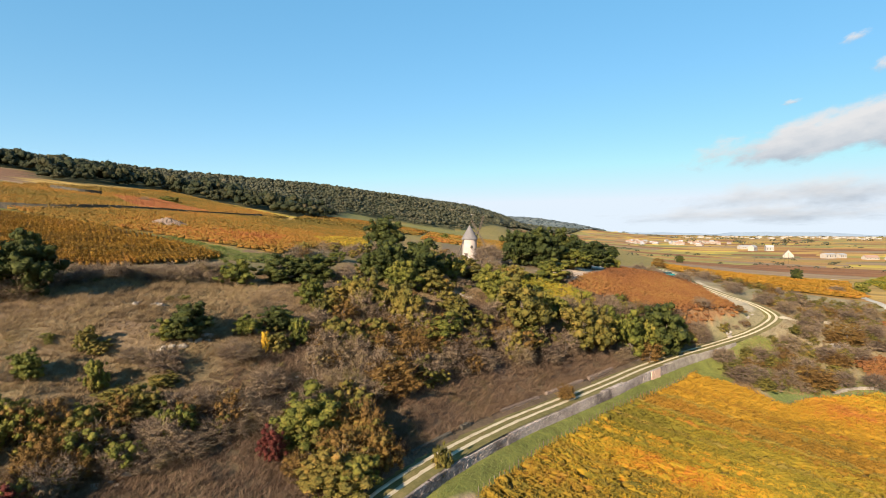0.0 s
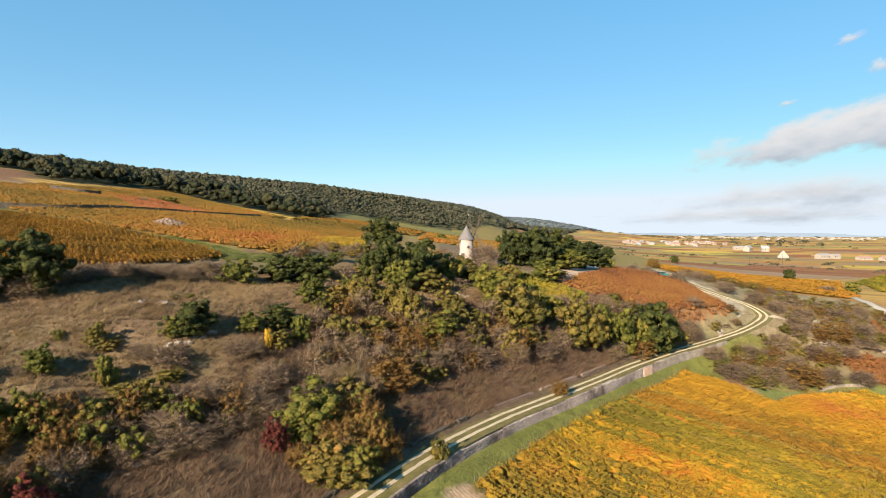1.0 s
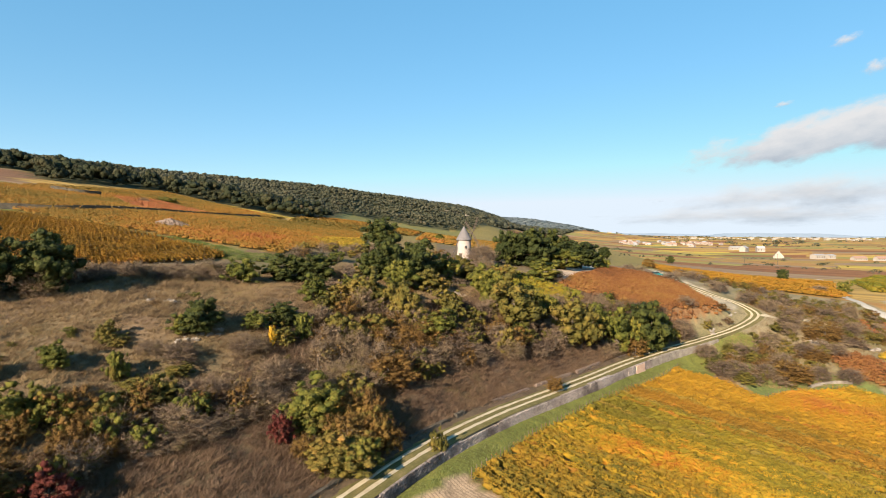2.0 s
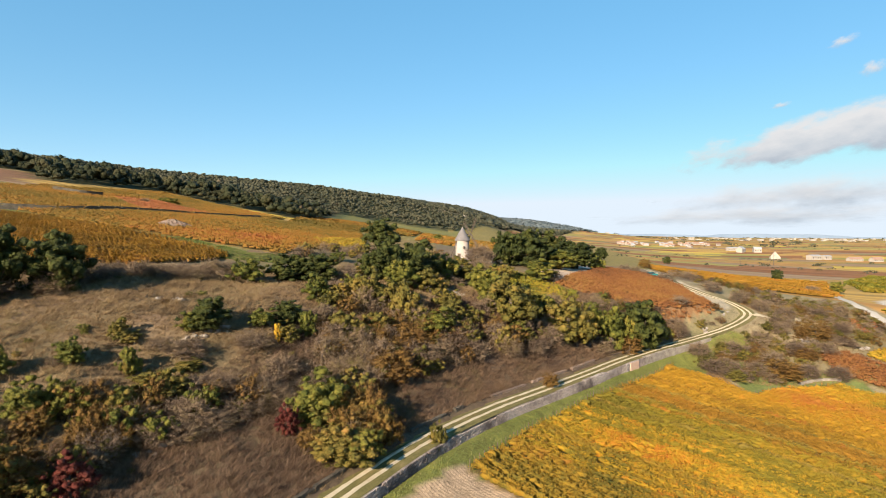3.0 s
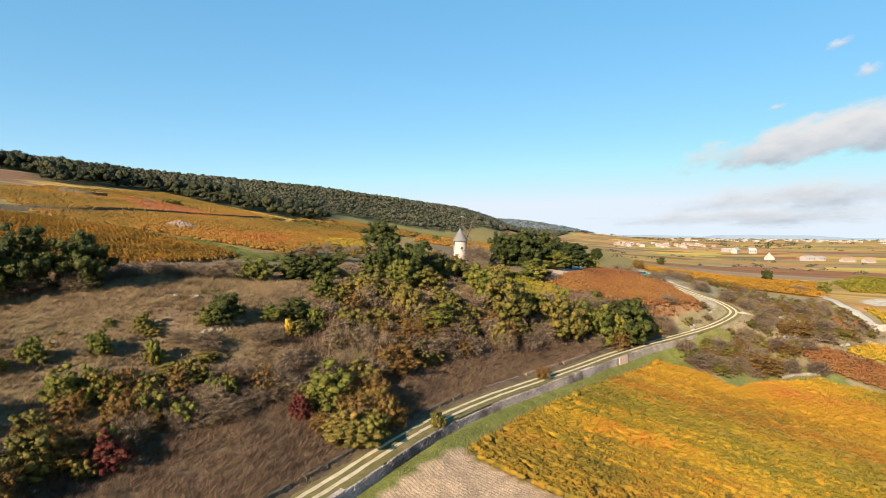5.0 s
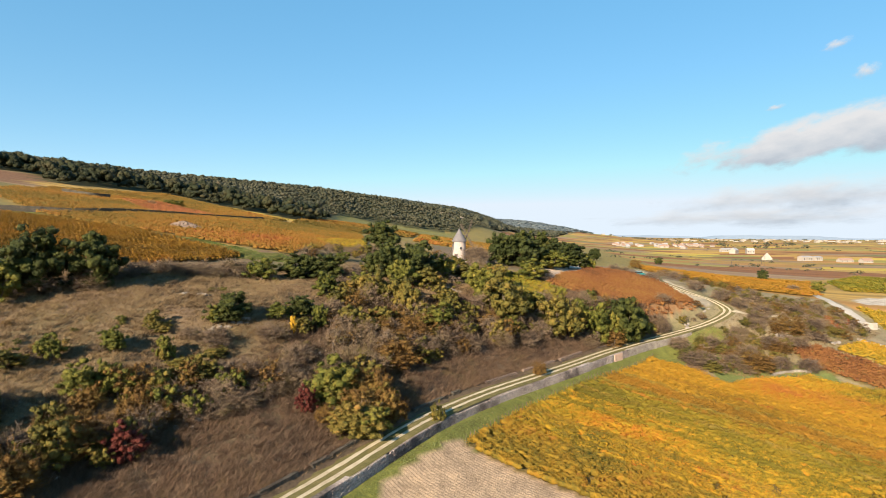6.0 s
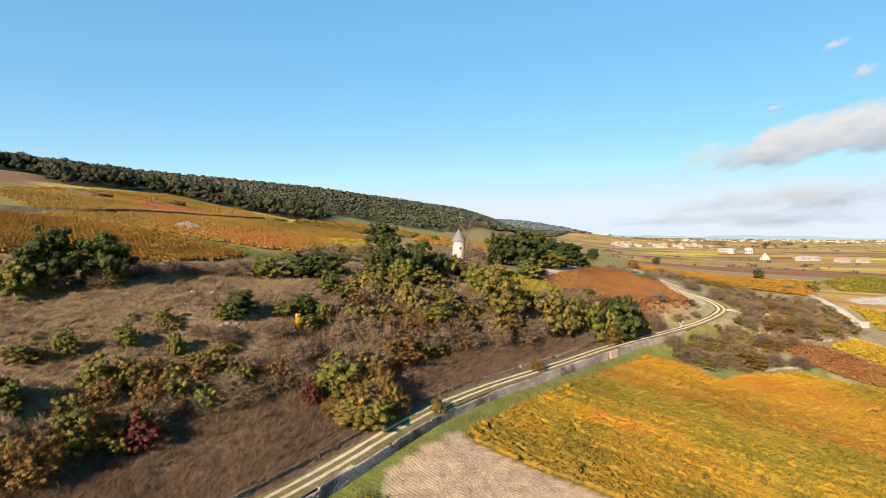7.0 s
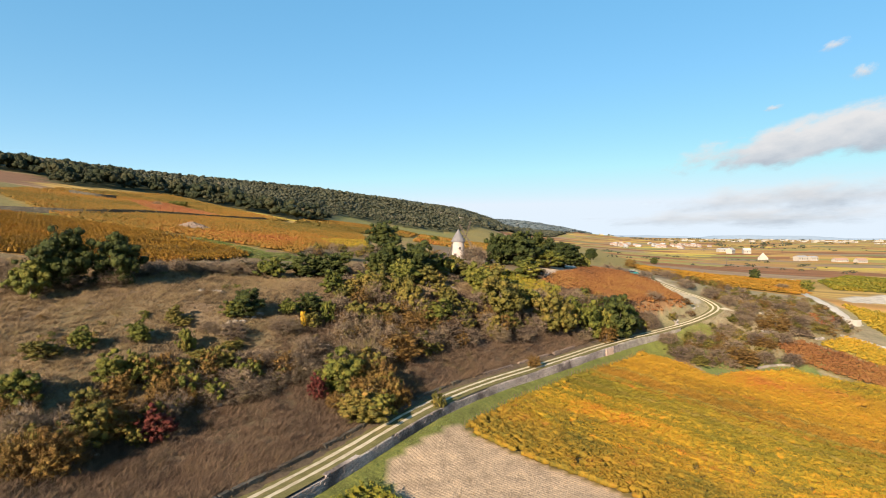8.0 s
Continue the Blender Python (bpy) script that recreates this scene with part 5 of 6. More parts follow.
tufts("russet_grass", MEADOW, 36000, 13, M_RUSSET, "russet dry grass on the bank above the track", 0.36, off_track(-24, -2.6))
tufts("russet_tussocks", MEADOW, 12500, 14, M_RUSSET, "tall russet tussocks on the bank above the track", 0.8, off_track(-24, -2.8), 20, 0.2, 0.017)
tufts("track_edge_grass", [(-36, 20), (-10, 20), (24, 78), (60, 115), (84, 136), (70, 134), (30, 104), (-20, 46)], 9000, 15, M_GRASS, "dry grass fringe along the track", 0.22,
      lambda x, y: off_track(1.5, 2.4)(x, y) | off_track(-2.4, -1.5)(x, y) | off_track(-0.3, 0.3)(x, y))
tufts("verge_grass", [(-36, 20), (-10, 20), (8, 60), (56, 104), (64, 120), (50, 122)], 12000, 5, M_GREENGRASS, "green grass verge below the retaining wall", 0.22,
      lambda x, y: off_track(2.6, 6.5)(x, y) & ~inside(x, y, BARE))
tufts("scrub_grass", [(56, 106), (92, 114), (132, 146), (128, 168), (84, 150), (62, 124)], 12000, 6, M_GRASS, "pale dry grass among the scrub", 0.45, off_track(2.6, 200))

tufts("path_grass", [(-70, 128), (-47, 114), (-34, 116), (-30, 128), (-44, 130), (-62, 140)], 16000, 16, M_GREENGRASS, "green grass beside the hill path", 0.3, lambda x, y: beside(x, y, HILL_PATH)[0] > -4)
tufts("field_weeds", BARE, 260, 9, M_GRASS, "sparse dry weeds in the bare field", 0.3, lambda x, y: vnoise(x / 5, y / 5, 50) > 0.35)


# ---- rocks ----
def boulder(seed):
    bm = bmesh.new()
    bmesh.ops.create_icosphere(bm, subdivisions=2, radius=1.0)
    for v in bm.verts:
        k = 1 + 0.55 * (noise.noise(v.co * 1.3 + Vector((seed * 7.1, 0, 0))))
        v.co = Vector((v.co.x * k, v.co.y * k * 0.8, v.co.z * k * 0.6))
    me = bpy.data.meshes.new("boulder")
    bm.to_mesh(me)
    bm.free()
    me.materials.append(M_ROCK)
    return me


BOULDERS = [boulder(s) for s in range(5)]
rock_rng = np.random.default_rng(12)


def outcrop(x, y, length, ang, n, size, label="white limestone outcrop in dry grass"):
    ob = root("rock_outcrop", (x, y, float(ground_z(x, y))), label, "rocks")
    for k in range(n):
        a, o = rock_rng.uniform(-0.5, 0.5) * length, rock_rng.normal() * size * 0.6
        px, py = math.cos(ang) * a - math.sin(ang) * o, math.sin(ang) * a + math.cos(ang) * o
        s = size * rock_rng.uniform(0.3, 0.85)
        r = part("rock", BOULDERS[k % 5], ob)
        r.matrix_basis = Matrix.Translation((px, py, float(ground_z(x + px, y + py) - ground_z(x, y)) + s * 0.1)) @ Matrix.Rotation(rock_rng.uniform(0, 6), 4, "Z") @ Matrix.Diagonal((s, s, s, 1))


outcrop(-31.3, 68.4, 7.0, 0.75, 20, 0.6)
outcrop(-39.5, 75.5, 4.0, 0.1, 6, 0.8)
outcrop(1.0, 107.5, 6.0, 0.2, 16, 0.9)
outcrop(20.5, 108.0, 3.0, 0.2, 5, 0.8)
outcrop(93.2, 130.2, 6.0, 0.4, 14, 1.0)
outcrop(108.0, 131.5, 4.0, 0.3, 6, 0.9)
outcrop(-39.8, 40.6, 2.0, 0.5, 4, 0.8, "orange-white rock breaking through the grass")
outcrop(-27.0, 55.0, 3.0, 0.7, 6, 0.6)
outcrop(-30.0, 50.5, 4.0, 0.9, 12, 0.6)
outcrop(-24.0, 57.5, 4.0, 0.4, 11, 0.5)
outcrop(-14.0, 92.0, 4.0, 0.4, 5, 0.6)
outcrop(-17.0, 70.0, 3.0, 0.6, 4, 0.5)
outcrop(75.0, 137.5, 4.0, 0.8, 5, 0.7)
outcrop(66.0, 128.6, 4.0, 0.6, 5, 0.9)

outcrop(-38.7, 38.6, 2.4, 0.3, 6, 0.7, "pale tumbled rocks in russet grass")


# the cone of cleared stones in the upper vineyard
pile = root("stone_pile", (-78.5, 159, float(ground_z(-78.5, 159))), "cone-shaped pile of cleared field stones", "stone pile")
pv, pf = [], []
pr = np.random.default_rng(2)
for k in range(1100):
    r, a = 5.6 * math.sqrt(pr.uniform()), pr.uniform(0, 2 * math.pi)
    h = max(0.0, 2.3 * (1 - r / 5.6)) ** 0.9 + pr.uniform(-0.1, 0.15)
    s = pr.uniform(0.15, 0.38)
    c = np.array([(i, j, m) for i in (-1, 1) for j in (-1, 1) for m in (-1, 1)]) * s * pr.uniform(0.6, 1, (8, 3)) + np.array([r * math.cos(a), r * math.sin(a) * 0.8, h])
    pf.append(np.array([(0, 1, 3, 2), (4, 6, 7, 5), (0, 4, 5, 1), (2, 3, 7, 6), (0, 2, 6, 4), (1, 5, 7, 3)]) + 8 * k)
    pv.append(c)
part("heap", mesh_of("heap", np.vstack(pv), np.vstack(pf), M_SCREE), pile)


# ---- woodland on the ridge, with its bare rock scars ----
SCARS = [(-6, 904, 24, 949), (28, 933, 53, 967), (78, 1014, 88, 998)]


def woodland(name, label, seed, xr, yr, spacing, quads, size, spread, keep, mat=M_WOODS, tall=(0.9, 1.75), boughs=1):
    """Close-set crowns, each a lobed dome of leafy sprays from the undergrowth to its own height."""
    rng = np.random.default_rng(seed)
    gx, gy = np.meshgrid(np.arange(*xr, spacing), np.arange(*yr, spacing))
    x, y = (g.ravel() + rng.uniform(-0.48, 0.48, g.size) * spacing for g in (gx, gy))
    edge = beside(x, y, TREELINE)[0]
    ok = (edge < -1) & keep(x, y)
    for ax, ay, bx, by in SCARS:
        along = np.clip(((x - ax) * (bx - ax) + (y - ay) * (by - ay)) / ((bx - ax) ** 2 + (by - ay) ** 2), 0, 1)
        dx, dy = x - ax - along * (bx - ax), y - ay - along * (by - ay)
        ok &= ~((np.abs(dx) < 14) & (dy > -26) & (dy < 5))
    x, y, edge = x[ok], y[ok], edge[ok]
    z = land(x, y)
    n = len(x)
    vigour = np.clip(rng.uniform(size=n) ** 1.6 + 0.5 * (vnoise(x / 40, y / 40, 23) - 0.4), 0, 1)
    r = spread * (0.62 + 0.55 * vigour)
    h = spread * (tall[0] + (tall[1] - tall[0]) * np.clip(vigour * 0.75 + rng.uniform(0, 0.25, n), 0, 1))
    h = np.where(edge > -spread, h * 0.7, h)
    heart, axes = np.stack([x, y, z + h * 0.5], 1), np.stack([r, r, h * 0.52], 1)
    if boughs > 1:
        w = rng.normal(size=(n, boughs, 3))
        w[..., 2] = np.abs(w[..., 2]) * 1.2 - 0.25
        w /= np.linalg.norm(w, axis=2)[..., None]
        heart = (heart[:, None] + w * axes[:, None] * 0.62).reshape(-1, 3)
        axes = np.repeat(axes, boughs, 0) * rng.uniform(0.3, 0.5, (n * boughs, 1))
        axes[:, 2] = np.minimum(axes[:, 2], axes[:, 0])
        n = len(heart)
    body = lumps_at(rng, heart, axes * 0.84, 2 if boughs > 1 else 3, 0.26)
    u = rng.normal(size=(n, quads, 3))
    u[..., 2] = u[..., 2] * 0.8 + 0.35
    u /= np.linalg.norm(u, axis=2)[..., None]
    turn = rng.uniform(0, 6.28, (n, 1))
    ang = np.arctan2(u[..., 1], u[..., 0])
    lobe = 1 + 0.2 * np.sin(3 * ang + turn) + 0.13 * np.sin(5 * ang - 2 * turn) * u[..., 2]
    c = heart[:, None] + u * axes[:, None] * (lobe * rng.uniform(0.82, 1.06, (n, quads)))[..., None]
    leaves = leaf_quads(rng, c.reshape(-1, 3), (u + rng.normal(size=u.shape) * 0.14).reshape(-1, 3), np.full(n * quads, size))
    tagged(new(name, mesh_of(name, *joined([body, leaves]), mat, smooth=True)), label, "forest", kind="stuff")


woodland("forest_edge", "dark oak wood at the top of the vineyards", 1, (-400, -60), (225, 450), 8.6, 32, 0.52, 5.8, lambda x, y: (x > -0.92 * y - 10) & (x < -0.2 * y), M_DARKWOODS, (0.9, 2.4), 8)
woodland("ridge_forest", "dense grey-green forest on the long ridge", 2, (-620, 200), (450, 1000), 9.6, 10, 0.85, 5.6, lambda x, y: (x > -0.72 * y - 10) & (x < 0.25 * y), boughs=3)
woodland("far_forest", "forest on the farther slopes", 3, (-320, 560), (1000, 1760), 13, 14, 1.6, 7.4, lambda x, y: (x > -0.2 * y) & (x < 0.3 * y), tall=(0.9, 1.5))
woodland("distant_forest", "forest on the most distant ridge, leaves coloured blue-grey for haze", 4, (100, 900), (1760, 2760), 22, 8, 3.0, 12, lambda x, y: (x > 0.06 * y) & (x < 0.32 * y), M_FARWOODS, (0.5, 0.9))


# ---- windmill ----
def ring_mesh(profile, sides=28):
    """A turned body from (radius, height) pairs."""
    ang = np.arange(sides) * 2 * math.pi / sides
    v = np.vstack([np.stack([r * np.cos(ang), r * np.sin(ang), np.full(sides, z)], 1) for r, z in profile])
    i = np.arange(sides)
    f = np.vstack([np.stack([i + k * sides, (i + 1) % sides + k * sides, (i + 1) % sides + (k + 1) * sides, i + (k + 1) * sides], 1) for k in range(len(profile) - 1)])
    return v, f


def beam(p, q, w, h=None):
    """A squared timber from p to q."""
    h = h or w
    p, q = np.array(p, float), np.array(q, float)
    d = (q - p) / np.linalg.norm(q - p)
    a = np.cross(d, (0, 0, 1)) if abs(d[2]) < 0.95 else np.cross(d, (1, 0, 0))
    a /= np.linalg.norm(a)
    b = np.cross(d, a)
    v = np.array([o + a * i * w / 2 + b * j * h / 2 for o in (p, q) for i, j in ((-1, -1), (1, -1), (1, 1), (-1, 1))])
    f = np.array([(0, 1, 2, 3), (7, 6, 5, 4), (0, 4, 5, 1), (1, 5, 6, 2), (2, 6, 7, 3), (3, 7, 4, 0)])
    return v, f


def box(x0, x1, y0, y1, z0, z1):
    v = np.array([(x, y, z) for x in (x0, x1) for y in (y0, y1) for z in (z0, z1)], float)
    return v, np.array([(0, 1, 3, 2), (4, 6, 7, 5), (0, 4, 5, 1), (2, 3, 7, 6), (0, 2, 6, 4), (1, 5, 7, 3)])


MILL = (7.6, 160.0)
mz = float(ground_z(*MILL)) - 0.1
mill = root("windmill", (*MILL, mz), "white round stone windmill with conical grey roof and bare sails", "windmill")
part("tower", mesh_of("tower", *ring_mesh([(2.25, -0.4), (2.2, 0.1), (2.12, 2.2), (2.05, 4.4), (1.98, 6.2)]), M_PLASTER, smooth=True), mill, "whitewashed stone tower")
part("roof", mesh_of("roof", *ring_mesh([(2.0, 6.12), (2.38, 6.08), (2.32, 6.3), (1.6, 7.55), (0.85, 8.9), (0.18, 10.0), (0.02, 10.25)]), M_SLATE), mill, "conical grey shingle roof")
door = part("door", mesh_of("door", *box(-1.5, -0.75, -2.28, -1.5, 0.1, 2.05), M_WOOD), mill, "dark plank door")
part("lintel", mesh_of("lintel", *box(-1.62, -0.63, -2.32, -1.6, 2.05, 2.28), M_STONE), door)
part("window", mesh_of("window", *box(0.2, 0.65, -2.2, -1.8, 3.7, 4.4), M_GLASS), mill)
part("tail_pole", mesh_of("tail_pole", *beam((-1.2, -0.8, 7.6), (-3.5, -2.2, 1.3), 0.2), M_WOOD), mill, "dark timber tail pole")
out = np.array([0.92, 0.39, 0.0])
across = np.array([-0.39, 0.92, 0.0])
hub = out * 2.7 + np.array([0, 0, 8.0])
part("windshaft", mesh_of("windshaft", *beam(out * 0.6 + np.array([0, 0, 7.9]), hub + out * 0.3, 0.42), M_WOOD), mill)
for k in range(4):
    ang = radians(38 + 90 * k)
    arm = across * math.cos(ang) + np.array([0, 0, math.sin(ang)])
    wide = -across * math.sin(ang) + np.array([0, 0, math.cos(ang)])
    sail = part("sail", mesh_of("sail", *beam(hub, hub + arm * 5.9, 0.17), M_WOOD), mill, "dark timber lattice sail without cloth")
    for j in range(9):
        c = hub + arm * (1.3 + 0.55 * j)
        part("sail_bar", mesh_of("sail_bar", *beam(c - wide * 0.62, c + wide * 0.62, 0.06), M_WOOD), sail)
    for o in (-0.6, 0.6):
        part("sail_rail", mesh_of("sail_rail", *beam(hub + arm * 1.2 + wide * o, hub + arm * 5.8 + wide * o, 0.06), M_WOOD), sail)
field_wall([(9.5, 157.2), (13, 156.6), (18.5, 157.5)], 0.7, "low pale stone wall beside the windmill", 0.7, mat=M_ROCK)


# ---- houses ----
def gable(w, d, h, ridge):
    """The roof of a house, with an overhang, ridge along its length."""
    x, y, o = w / 2 + 0.3, d / 2 + 0.4, 0.18
    v = np.array([(-x, -y, h - 0.2), (x, -y, h - 0.2), (x, 0, h + ridge), (-x, 0, h + ridge), (-x, y, h - 0.2), (x, y, h - 0.2)])
    v = np.vstack([v, v + np.array([0, 0, o])])
    return v, np.array([(1, 0, 3, 2), (2, 3, 4, 5), (6, 7, 8, 9), (9, 8, 11, 10), (0, 1, 7, 6), (5, 4, 10, 11), (0, 6, 9, 3), (3, 9, 10, 4), (1, 2, 8, 7), (2, 5, 11, 8)])


def house_body(w, d, h, ridge):
    x, y = w / 2, d / 2
    v = np.array([(-x, -y, -1), (x, -y, -1), (x, y, -1), (-x, y, -1), (-x, -y, h), (x, -y, h), (x, y, h), (-x, y, h), (-x, 0, h + ridge - 0.05), (x, 0, h + ridge - 0.05)], float)
    return v, np.array([(0, 1, 5, 4), (2, 3, 7, 6), (1, 2, 6, 5), (3, 0, 4, 7), (5, 6, 9, 9), (7, 4, 8, 8)])


def house(x, y, w, d, h, turn, roof=M_TILE, label="pale rendered house with clay tile roof", ridge=None, panes=0, name="house"):
    ridge = ridge or d * 0.32
    ob = root(name, pose(x, y, float(ground_z(x, y)), 0, 0, turn), label, name.replace("_", " "))
    v, f = house_body(w, d, h, ridge)
    me = bpy.data.meshes.new("wall")
    me.from_pydata(v.tolist(), [], [list(dict.fromkeys(q)) for q in f.tolist()])
    me.materials.append(M_HOUSE)
    part("wall", me, ob)
    part("roof", mesh_of("roof", *gable(w, d, h, ridge), roof), ob)
    for k in range(panes):
        px = -w / 2 + (k + 0.5) * w / panes
        part("window", mesh_of("window", *box(px - 0.5, px + 0.5, -d / 2 - 0.06, -d / 2 + 0.2, h * 0.35, h * 0.75), M_GLASS), ob)


house(470, 762, 18, 13, 2.5, 60, M_TILE, "old stone barn with steep tiled gable", 8.0, name="barn")
house(515, 748, 16, 10, 5.5, 12, M_GREYROOF, "white farm warehouse with low grey roof", 1.6, 4, "warehouse")
house(536, 755, 11, 10, 5, 12, M_GREYROOF, "white farm warehouse with low grey roof", 1.4, 3, "warehouse")
house(556, 728, 19, 8, 3, 8, M_TILE, "long low cottage with clay tile roof", 2.6, 5)
house(580, 722, 15, 8, 3.2, 10, M_TILE, "long low cottage with clay tile roof", 2.8, 4)
house(540, 1000, 26, 9, 4.5, 5, M_GREYROOF, "long white farm building among trees", 2.0, 6, "farmhouse")
house(520, 940, 14, 10, 6, 40, M_GREYROOF, "white farmhouse with grey roof", 4.0, 3, "farmhouse")
house(545, 935, 12, 9, 6, -10, M_GREYROOF, "white farmhouse with grey roof", 3.5, 3, "farmhouse")
village = np.random.default_rng(5)
for k in range(46):
    vx = village.uniform(400, 640)
    vy = 1250 + (vx - 520) * 0.5 + village.normal() * 60
    house(vx, vy, village.uniform(6, 11), village.uniform(5, 8), village.uniform(2.5, 4.5), village.uniform(-40, 40),
          [M_TILE, M_TILE, M_GREYROOF][village.integers(3)], "pale village house at the foot of the ridge", None, 3)
specks = []
for k in range(260):
    vy = village.uniform(1700, 4300)
    vx = vy * village.uniform(0.22, 0.88)
    if vnoise(np.array([vx / 500]), np.array([vy / 350]), 7)[0] < 0.5:
        continue
    w, h = village.uniform(8, 22), village.uniform(3, 6)
    z = float(land(vx, vy))
    v, f = box(vx - w / 2, vx + w / 2, vy - 6, vy + 6, z - 1, z + h)
    specks.append((v, f))
tagged(new("far_villages", mesh_of("far_villages", *joined(specks), M_HOUSE)), "scattered pale houses of far-off villages on the plain", "village", kind="stuff")
tr = np.random.default_rng(31)
ty = np.concatenate([tr.uniform(380, 1200, 120), tr.uniform(1200, 4300, 420)])
tx = ty * tr.uniform(0.28, 0.86, len(ty))
ok = vnoise(tx / 260, ty / 160, 19) > 0.62
tx, ty = tx[ok], ty[ok]
tu = tr.normal(size=(len(tx), 30, 3))
tu[..., 2] = np.abs(tu[..., 2])
tu /= np.linalg.norm(tu, axis=2)[..., None]
size = np.where(ty < 1200, 1.5, 4.2) * tr.uniform(0.6, 1.5, len(tx))
long = size * tr.uniform(1, 4, len(tx))
tc = np.stack([tx, ty, land(tx, ty)], 1)[:, None] + tu * np.stack([long, size, size * 1.1], 1)[:, None]
tagged(new("hedgerow_trees", mesh_of("hedgerow_trees", *leaf_quads(tr, tc.reshape(-1, 3), tu.reshape(-1, 3), np.repeat(size * 0.42, 30)), M_WOODS)), "scattered trees and hedgerows on the plain", "trees", kind="stuff")


# ---- car, poles, concrete wall, small cabin, quarry scar ----
def car(x, y, turn):
    ob = root("car", pose(x, y, float(ground_z(x, y)), 0, 0, turn), "small teal parked car on the pale track", "car")
    bm = bmesh.new()
    side = [(-2.0, 0.35), (-2.0, 0.85), (-1.75, 0.98), (1.0, 0.98), (1.85, 0.82), (2.0, 0.6), (2.0, 0.35)]
    a = [bm.verts.new((px, -0.85, pz)) for px, pz in side]
    c = [bm.verts.new((px, 0.85, pz)) for px, pz in side]
    bm.faces.new(a)
    bm.faces.new(c[::-1])
    for k in range(len(side)):
        bm.faces.new((a[k], c[k], c[(k + 1) % len(side)], a[(k + 1) % len(side)]))
    bmesh.ops.bevel(bm, geom=bm.edges[:], offset=0.06, segments=2, affect="EDGES")
    me = bpy.data.meshes.new("body")
    bm.to_mesh(me)
    bm.free()
    me.materials.append(M_PAINT)
    part("body", me, ob)
    top = np.array([(-1.7, -0.76, 0.96), (0.95, -0.76, 0.96), (0.95, 0.76, 0.96), (-1.7, 0.76, 0.96), (-1.35, -0.62, 1.45), (0.3, -0.62, 1.45), (0.3, 0.62, 1.45), (-1.35, 0.62, 1.45)])
    sides = np.array([(0, 1, 5, 4), (1, 2, 6, 5), (2, 3, 7, 6), (3, 0, 4, 7)])
    part("window", mesh_of("window", top, sides, M_GLASS), ob, "dark window glass")
    part("roof", mesh_of("roof", *box(-1.38, 0.33, -0.64, 0.64, 1.43, 1.5), M_PAINT), ob)
    for px in (-1.25, 1.25):
        for py in (-0.8, 0.8):
            wheel = part("wheel", mesh_of("wheel", *limb((px, py - 0.1, 0.32), (px, py + 0.1, 0.32), 0.32, 0.32, 16), M_RUBBER), ob)
            part("rim", mesh_of("rim", *limb((px, py - 0.12, 0.32), (px, py + 0.12, 0.32), 0.17, 0.17, 12), M_GREYROOF), wheel)


car(72.0, 178.5, 20)
for px, py, ph in ((324, 525, 10.5), (372, 610, 9.0), (262, 470, 8.0)):
    pole = root("utility_pole", (px, py, float(ground_z(px, py))), "weathered wooden utility pole on the plain", "pole")
    part("post", mesh_of("post", *limb((0, 0, -0.5), (0, 0, ph), 0.2, 0.13, 8), M_WOOD), pole)
    part("crossarm", mesh_of("crossarm", *beam((-0.9, 0, ph - 0.6), (0.9, 0, ph - 0.6), 0.16), M_WOOD), pole)
field_wall([(128.5, 148.5), (131.5, 148.8), (134.5, 150.2)], 1.9, "pale concrete retaining wall at the end of the white road", 0.5, "concrete_wall", M_ROAD)
outcrop(-69.0, 325.0, 5.5, 0.1, 12, 2.2, "pale heap of stones at the corner of the wood")
for ax, ay, bx, by in SCARS:
    scar = root("rock_scar", (ax, ay, float(land(ax, ay))), "pale quarried rock scar in the far forest", "rocks")
    count = max(5, int(math.hypot(bx - ax, by - ay) / 4))
    for k in range(count):
        ox, oy = (bx - ax) * k / (count - 1) + rock_rng.normal(), (by - ay) * k / (count - 1) + rock_rng.normal()
        r = part("rock", BOULDERS[k % 5], scar)
        w = rock_rng.uniform(3.0, 5.0)
        r.matrix_basis = Matrix.Translation((ox, oy, float(land(ax + ox, ay + oy) - land(ax, ay)) + 1.0)) @ Matrix.Diagonal((w, w * 0.6, w, 1))


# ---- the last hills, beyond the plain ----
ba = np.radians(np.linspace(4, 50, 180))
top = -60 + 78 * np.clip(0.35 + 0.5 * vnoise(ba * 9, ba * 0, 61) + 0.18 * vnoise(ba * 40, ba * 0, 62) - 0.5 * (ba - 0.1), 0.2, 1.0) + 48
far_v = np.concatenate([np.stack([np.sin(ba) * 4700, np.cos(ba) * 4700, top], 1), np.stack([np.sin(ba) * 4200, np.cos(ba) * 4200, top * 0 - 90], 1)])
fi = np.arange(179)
tagged(new("far_hills", mesh_of("far_hills", far_v, np.stack([fi, fi + 1, fi + 181, fi + 180], 1), M_HAZE, smooth=True)), "low hills at the far edge of the plain, haze painted in as blue", "hills", kind="structure")

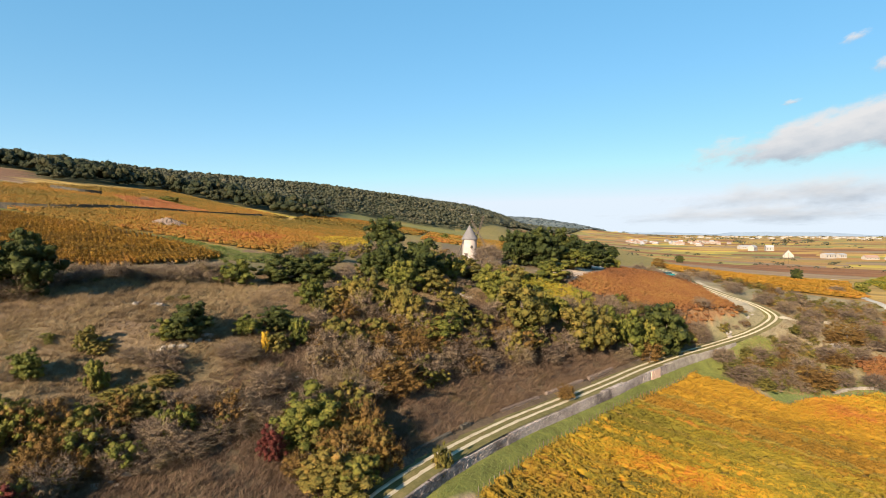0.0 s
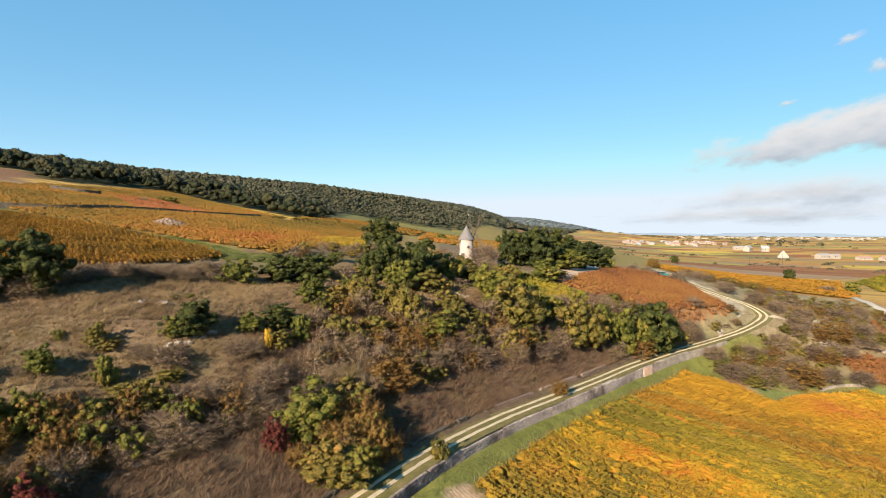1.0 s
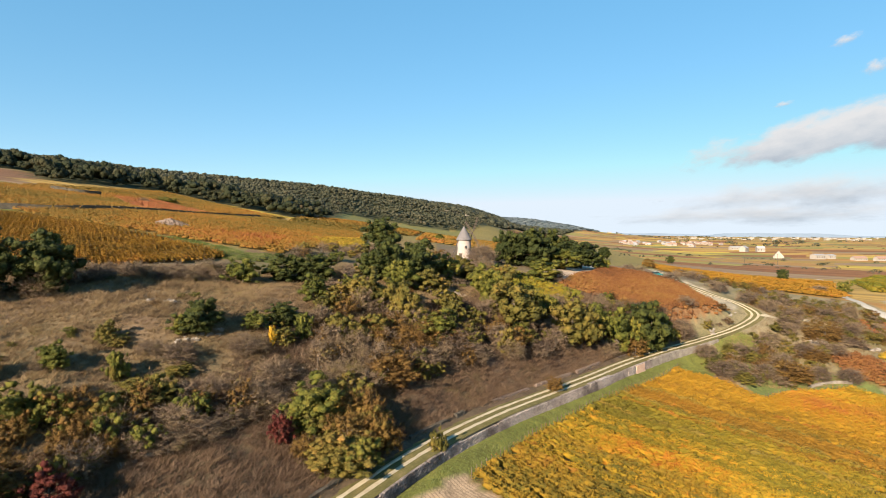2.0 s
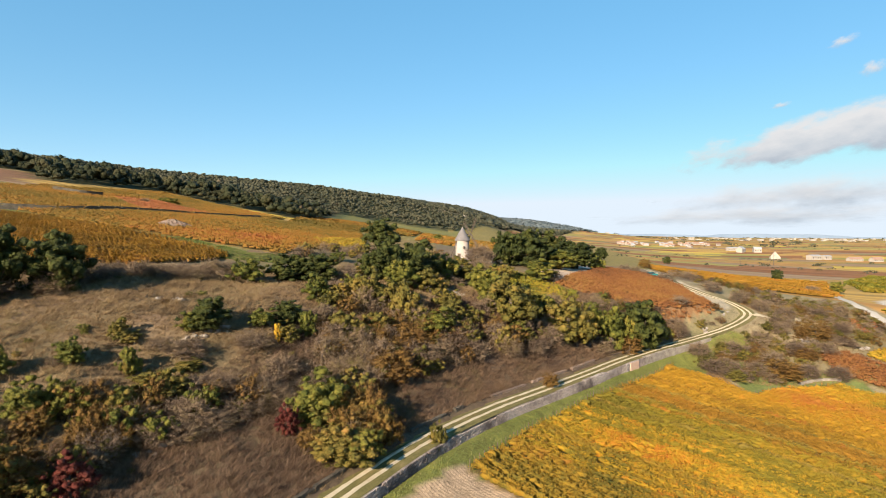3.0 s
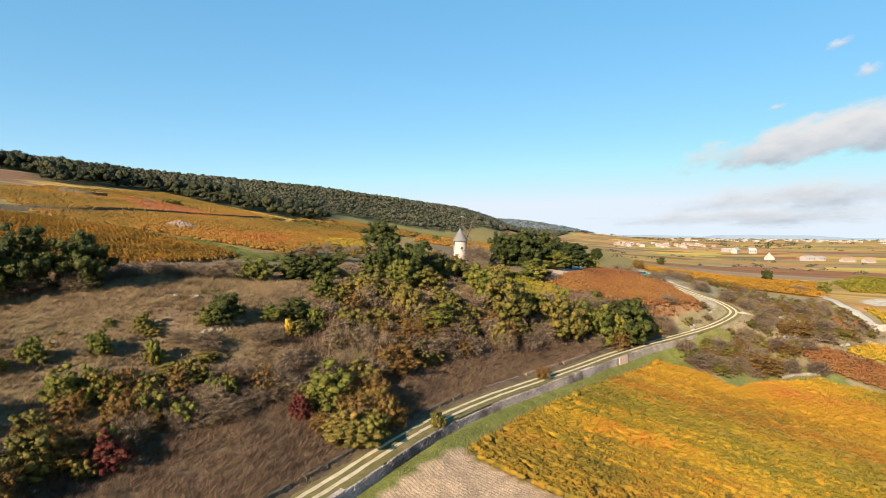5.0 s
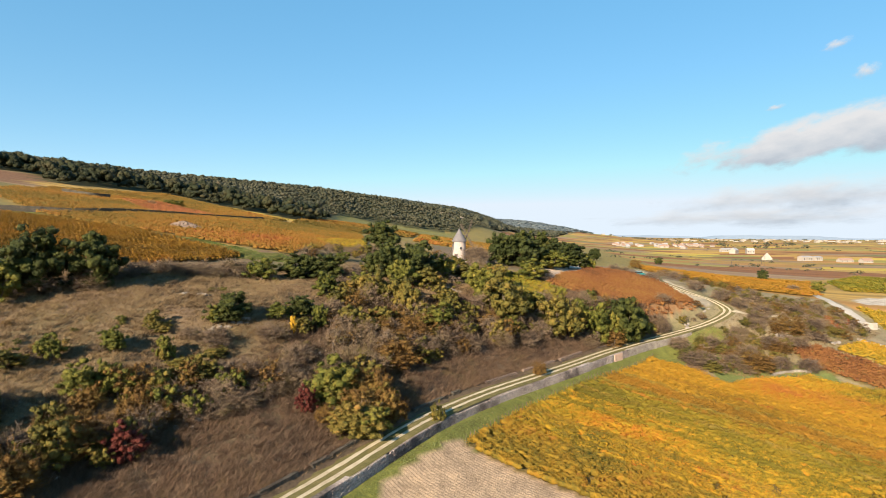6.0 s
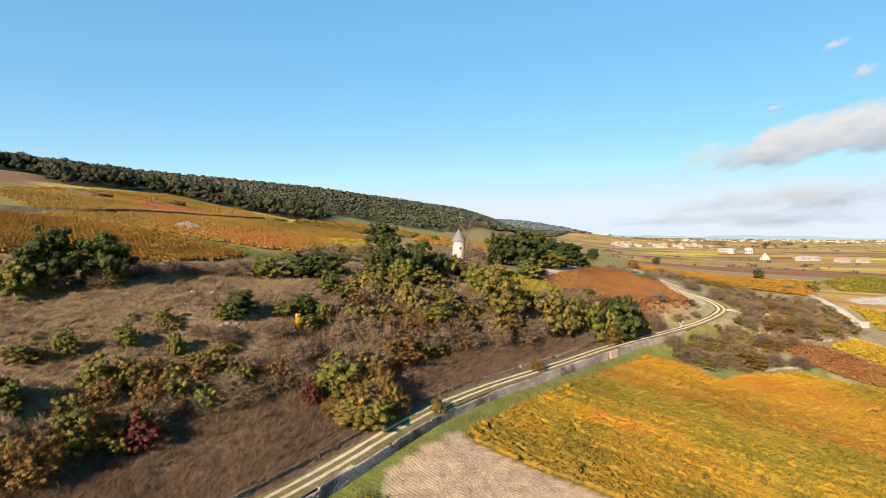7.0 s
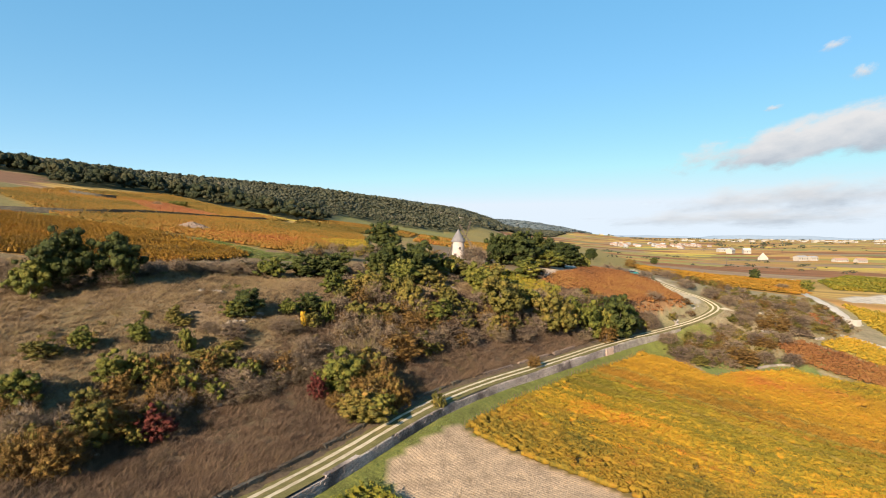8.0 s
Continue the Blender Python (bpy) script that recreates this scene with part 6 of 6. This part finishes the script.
# ---- clouds, far off over the plain ----
def cloud_matter(name, scale, cut, soft, stretch, bright):
    m = bpy.data.materials.new(name)
    m.use_nodes = True
    t = m.node_tree
    t.nodes.remove(t.nodes["Principled BSDF"])
    tc = t.nodes.new("ShaderNodeTexCoord")
    mp = t.nodes.new("ShaderNodeMapping")
    mp.inputs["Scale"].default_value = stretch
    t.links.new(tc.outputs["Generated"], mp.inputs[0])
    n = noise_of(t, scale, 7.0, 0.58, mp.outputs[0])
    ball = t.nodes.new("ShaderNodeTexGradient")
    ball.gradient_type = "SPHERICAL"
    m2 = t.nodes.new("ShaderNodeMapping")
    m2.inputs["Location"].default_value, m2.inputs["Scale"].default_value = (-1, -1, 0), (2, 2, 0)
    t.links.new(tc.outputs["Generated"], m2.inputs[0])
    t.links.new(m2.outputs[0], ball.inputs[0])
    f = math_of(t, "ADD", n, math_of(t, "MULTIPLY", math_of(t, "SUBTRACT", ball.outputs["Fac"], 0.5), 0.9))
    alpha = ramp(t, f, [(cut, (0, 0, 0)), (cut + soft, (1, 1, 1))], "EASE")
    alpha = math_of(t, "MULTIPLY", alpha, ramp(t, ball.outputs["Fac"], [(0.0, (0, 0, 0)), (0.3, (1, 1, 1))]))
    up = t.nodes.new("ShaderNodeSeparateXYZ")
    t.links.new(tc.outputs["Generated"], up.inputs[0])
    # the sheet glows: sunlit white top and shaded grey-blue underside painted into its emission
    shade = math_of(t, "ADD", math_of(t, "MULTIPLY", up.outputs[1], 0.9), math_of(t, "MULTIPLY", noise_of(t, scale * 1.7, 5, 0.6, mp.outputs[0]), 0.5))
    e = t.nodes.new("ShaderNodeEmission")
    t.links.new(ramp(t, shade, [(0.35, (0.48, 0.56, 0.66)), (0.6, (0.72, 0.77, 0.83)), (0.85, (0.93, 0.93, 0.94))]), e.inputs[0])
    e.inputs[1].default_value = bright
    clear = t.nodes.new("ShaderNodeBsdfTransparent")
    mix = t.nodes.new("ShaderNodeMixShader")
    t.links.new(alpha, mix.inputs[0])
    t.links.new(clear.outputs[0], mix.inputs[1])
    t.links.new(e.outputs[0], mix.inputs[2])
    t.links.new(mix.outputs[0], t.nodes["Material Output"].inputs[0])
    return m


def cloud(bearing, height, width, tall, tilt, mat, label):
    """A cloud sheet 4.3 km away: bearing and height in degrees, extent in metres."""
    a, e = radians(bearing), radians(height)
    at = Vector((math.sin(a) * math.cos(e), math.cos(a) * math.cos(e), math.sin(e))) * 4300 + Vector((0, 0, 25))
    v = np.array([(-width / 2, -tall / 2, 0), (width / 2, -tall / 2, 0), (width / 2, tall / 2, 0), (-width / 2, tall / 2, 0)])
    ob = tagged(new("backdrop", mesh_of("cloud", v, np.array([(0, 1, 2, 3)]), mat)), label, "cloud", kind="structure")
    ob.matrix_world = look(at, (0, 0, 25), tilt)
    ob.visible_shadow = False


C_BIG = cloud_matter("cumulus", 3.4, 0.33, 0.3, (3.2, 0.9, 1), 0.29)
C_THIN = cloud_matter("thin_cloud", 3.0, 0.36, 0.6, (3.5, 1.0, 1), 0.29)
C_WISP = cloud_matter("wisp", 3.0, 0.5, 0.5, (2.0, 1.0, 1), 0.295)
cloud(38.0, 8.9, 3500, 480, -8, C_BIG, "long grey-white cloud bank in the blue sky")
cloud(34.0, 3.7, 3200, 380, -3, C_THIN, "thin pale cloud layer near the horizon")
cloud(30.0, 1.9, 3600, 240, -1, C_THIN, "pale streak of cloud low over the plain")
cloud(36.2, 15.8, 420, 130, -10, C_WISP, "small thin wisp of cloud")
cloud(38.2, 13.4, 360, 200, 0, C_WISP, "small white cloud at the sky's edge")
cloud(31.8, 11.3, 300, 80, -5, C_WISP, "faint wisp of cloud")
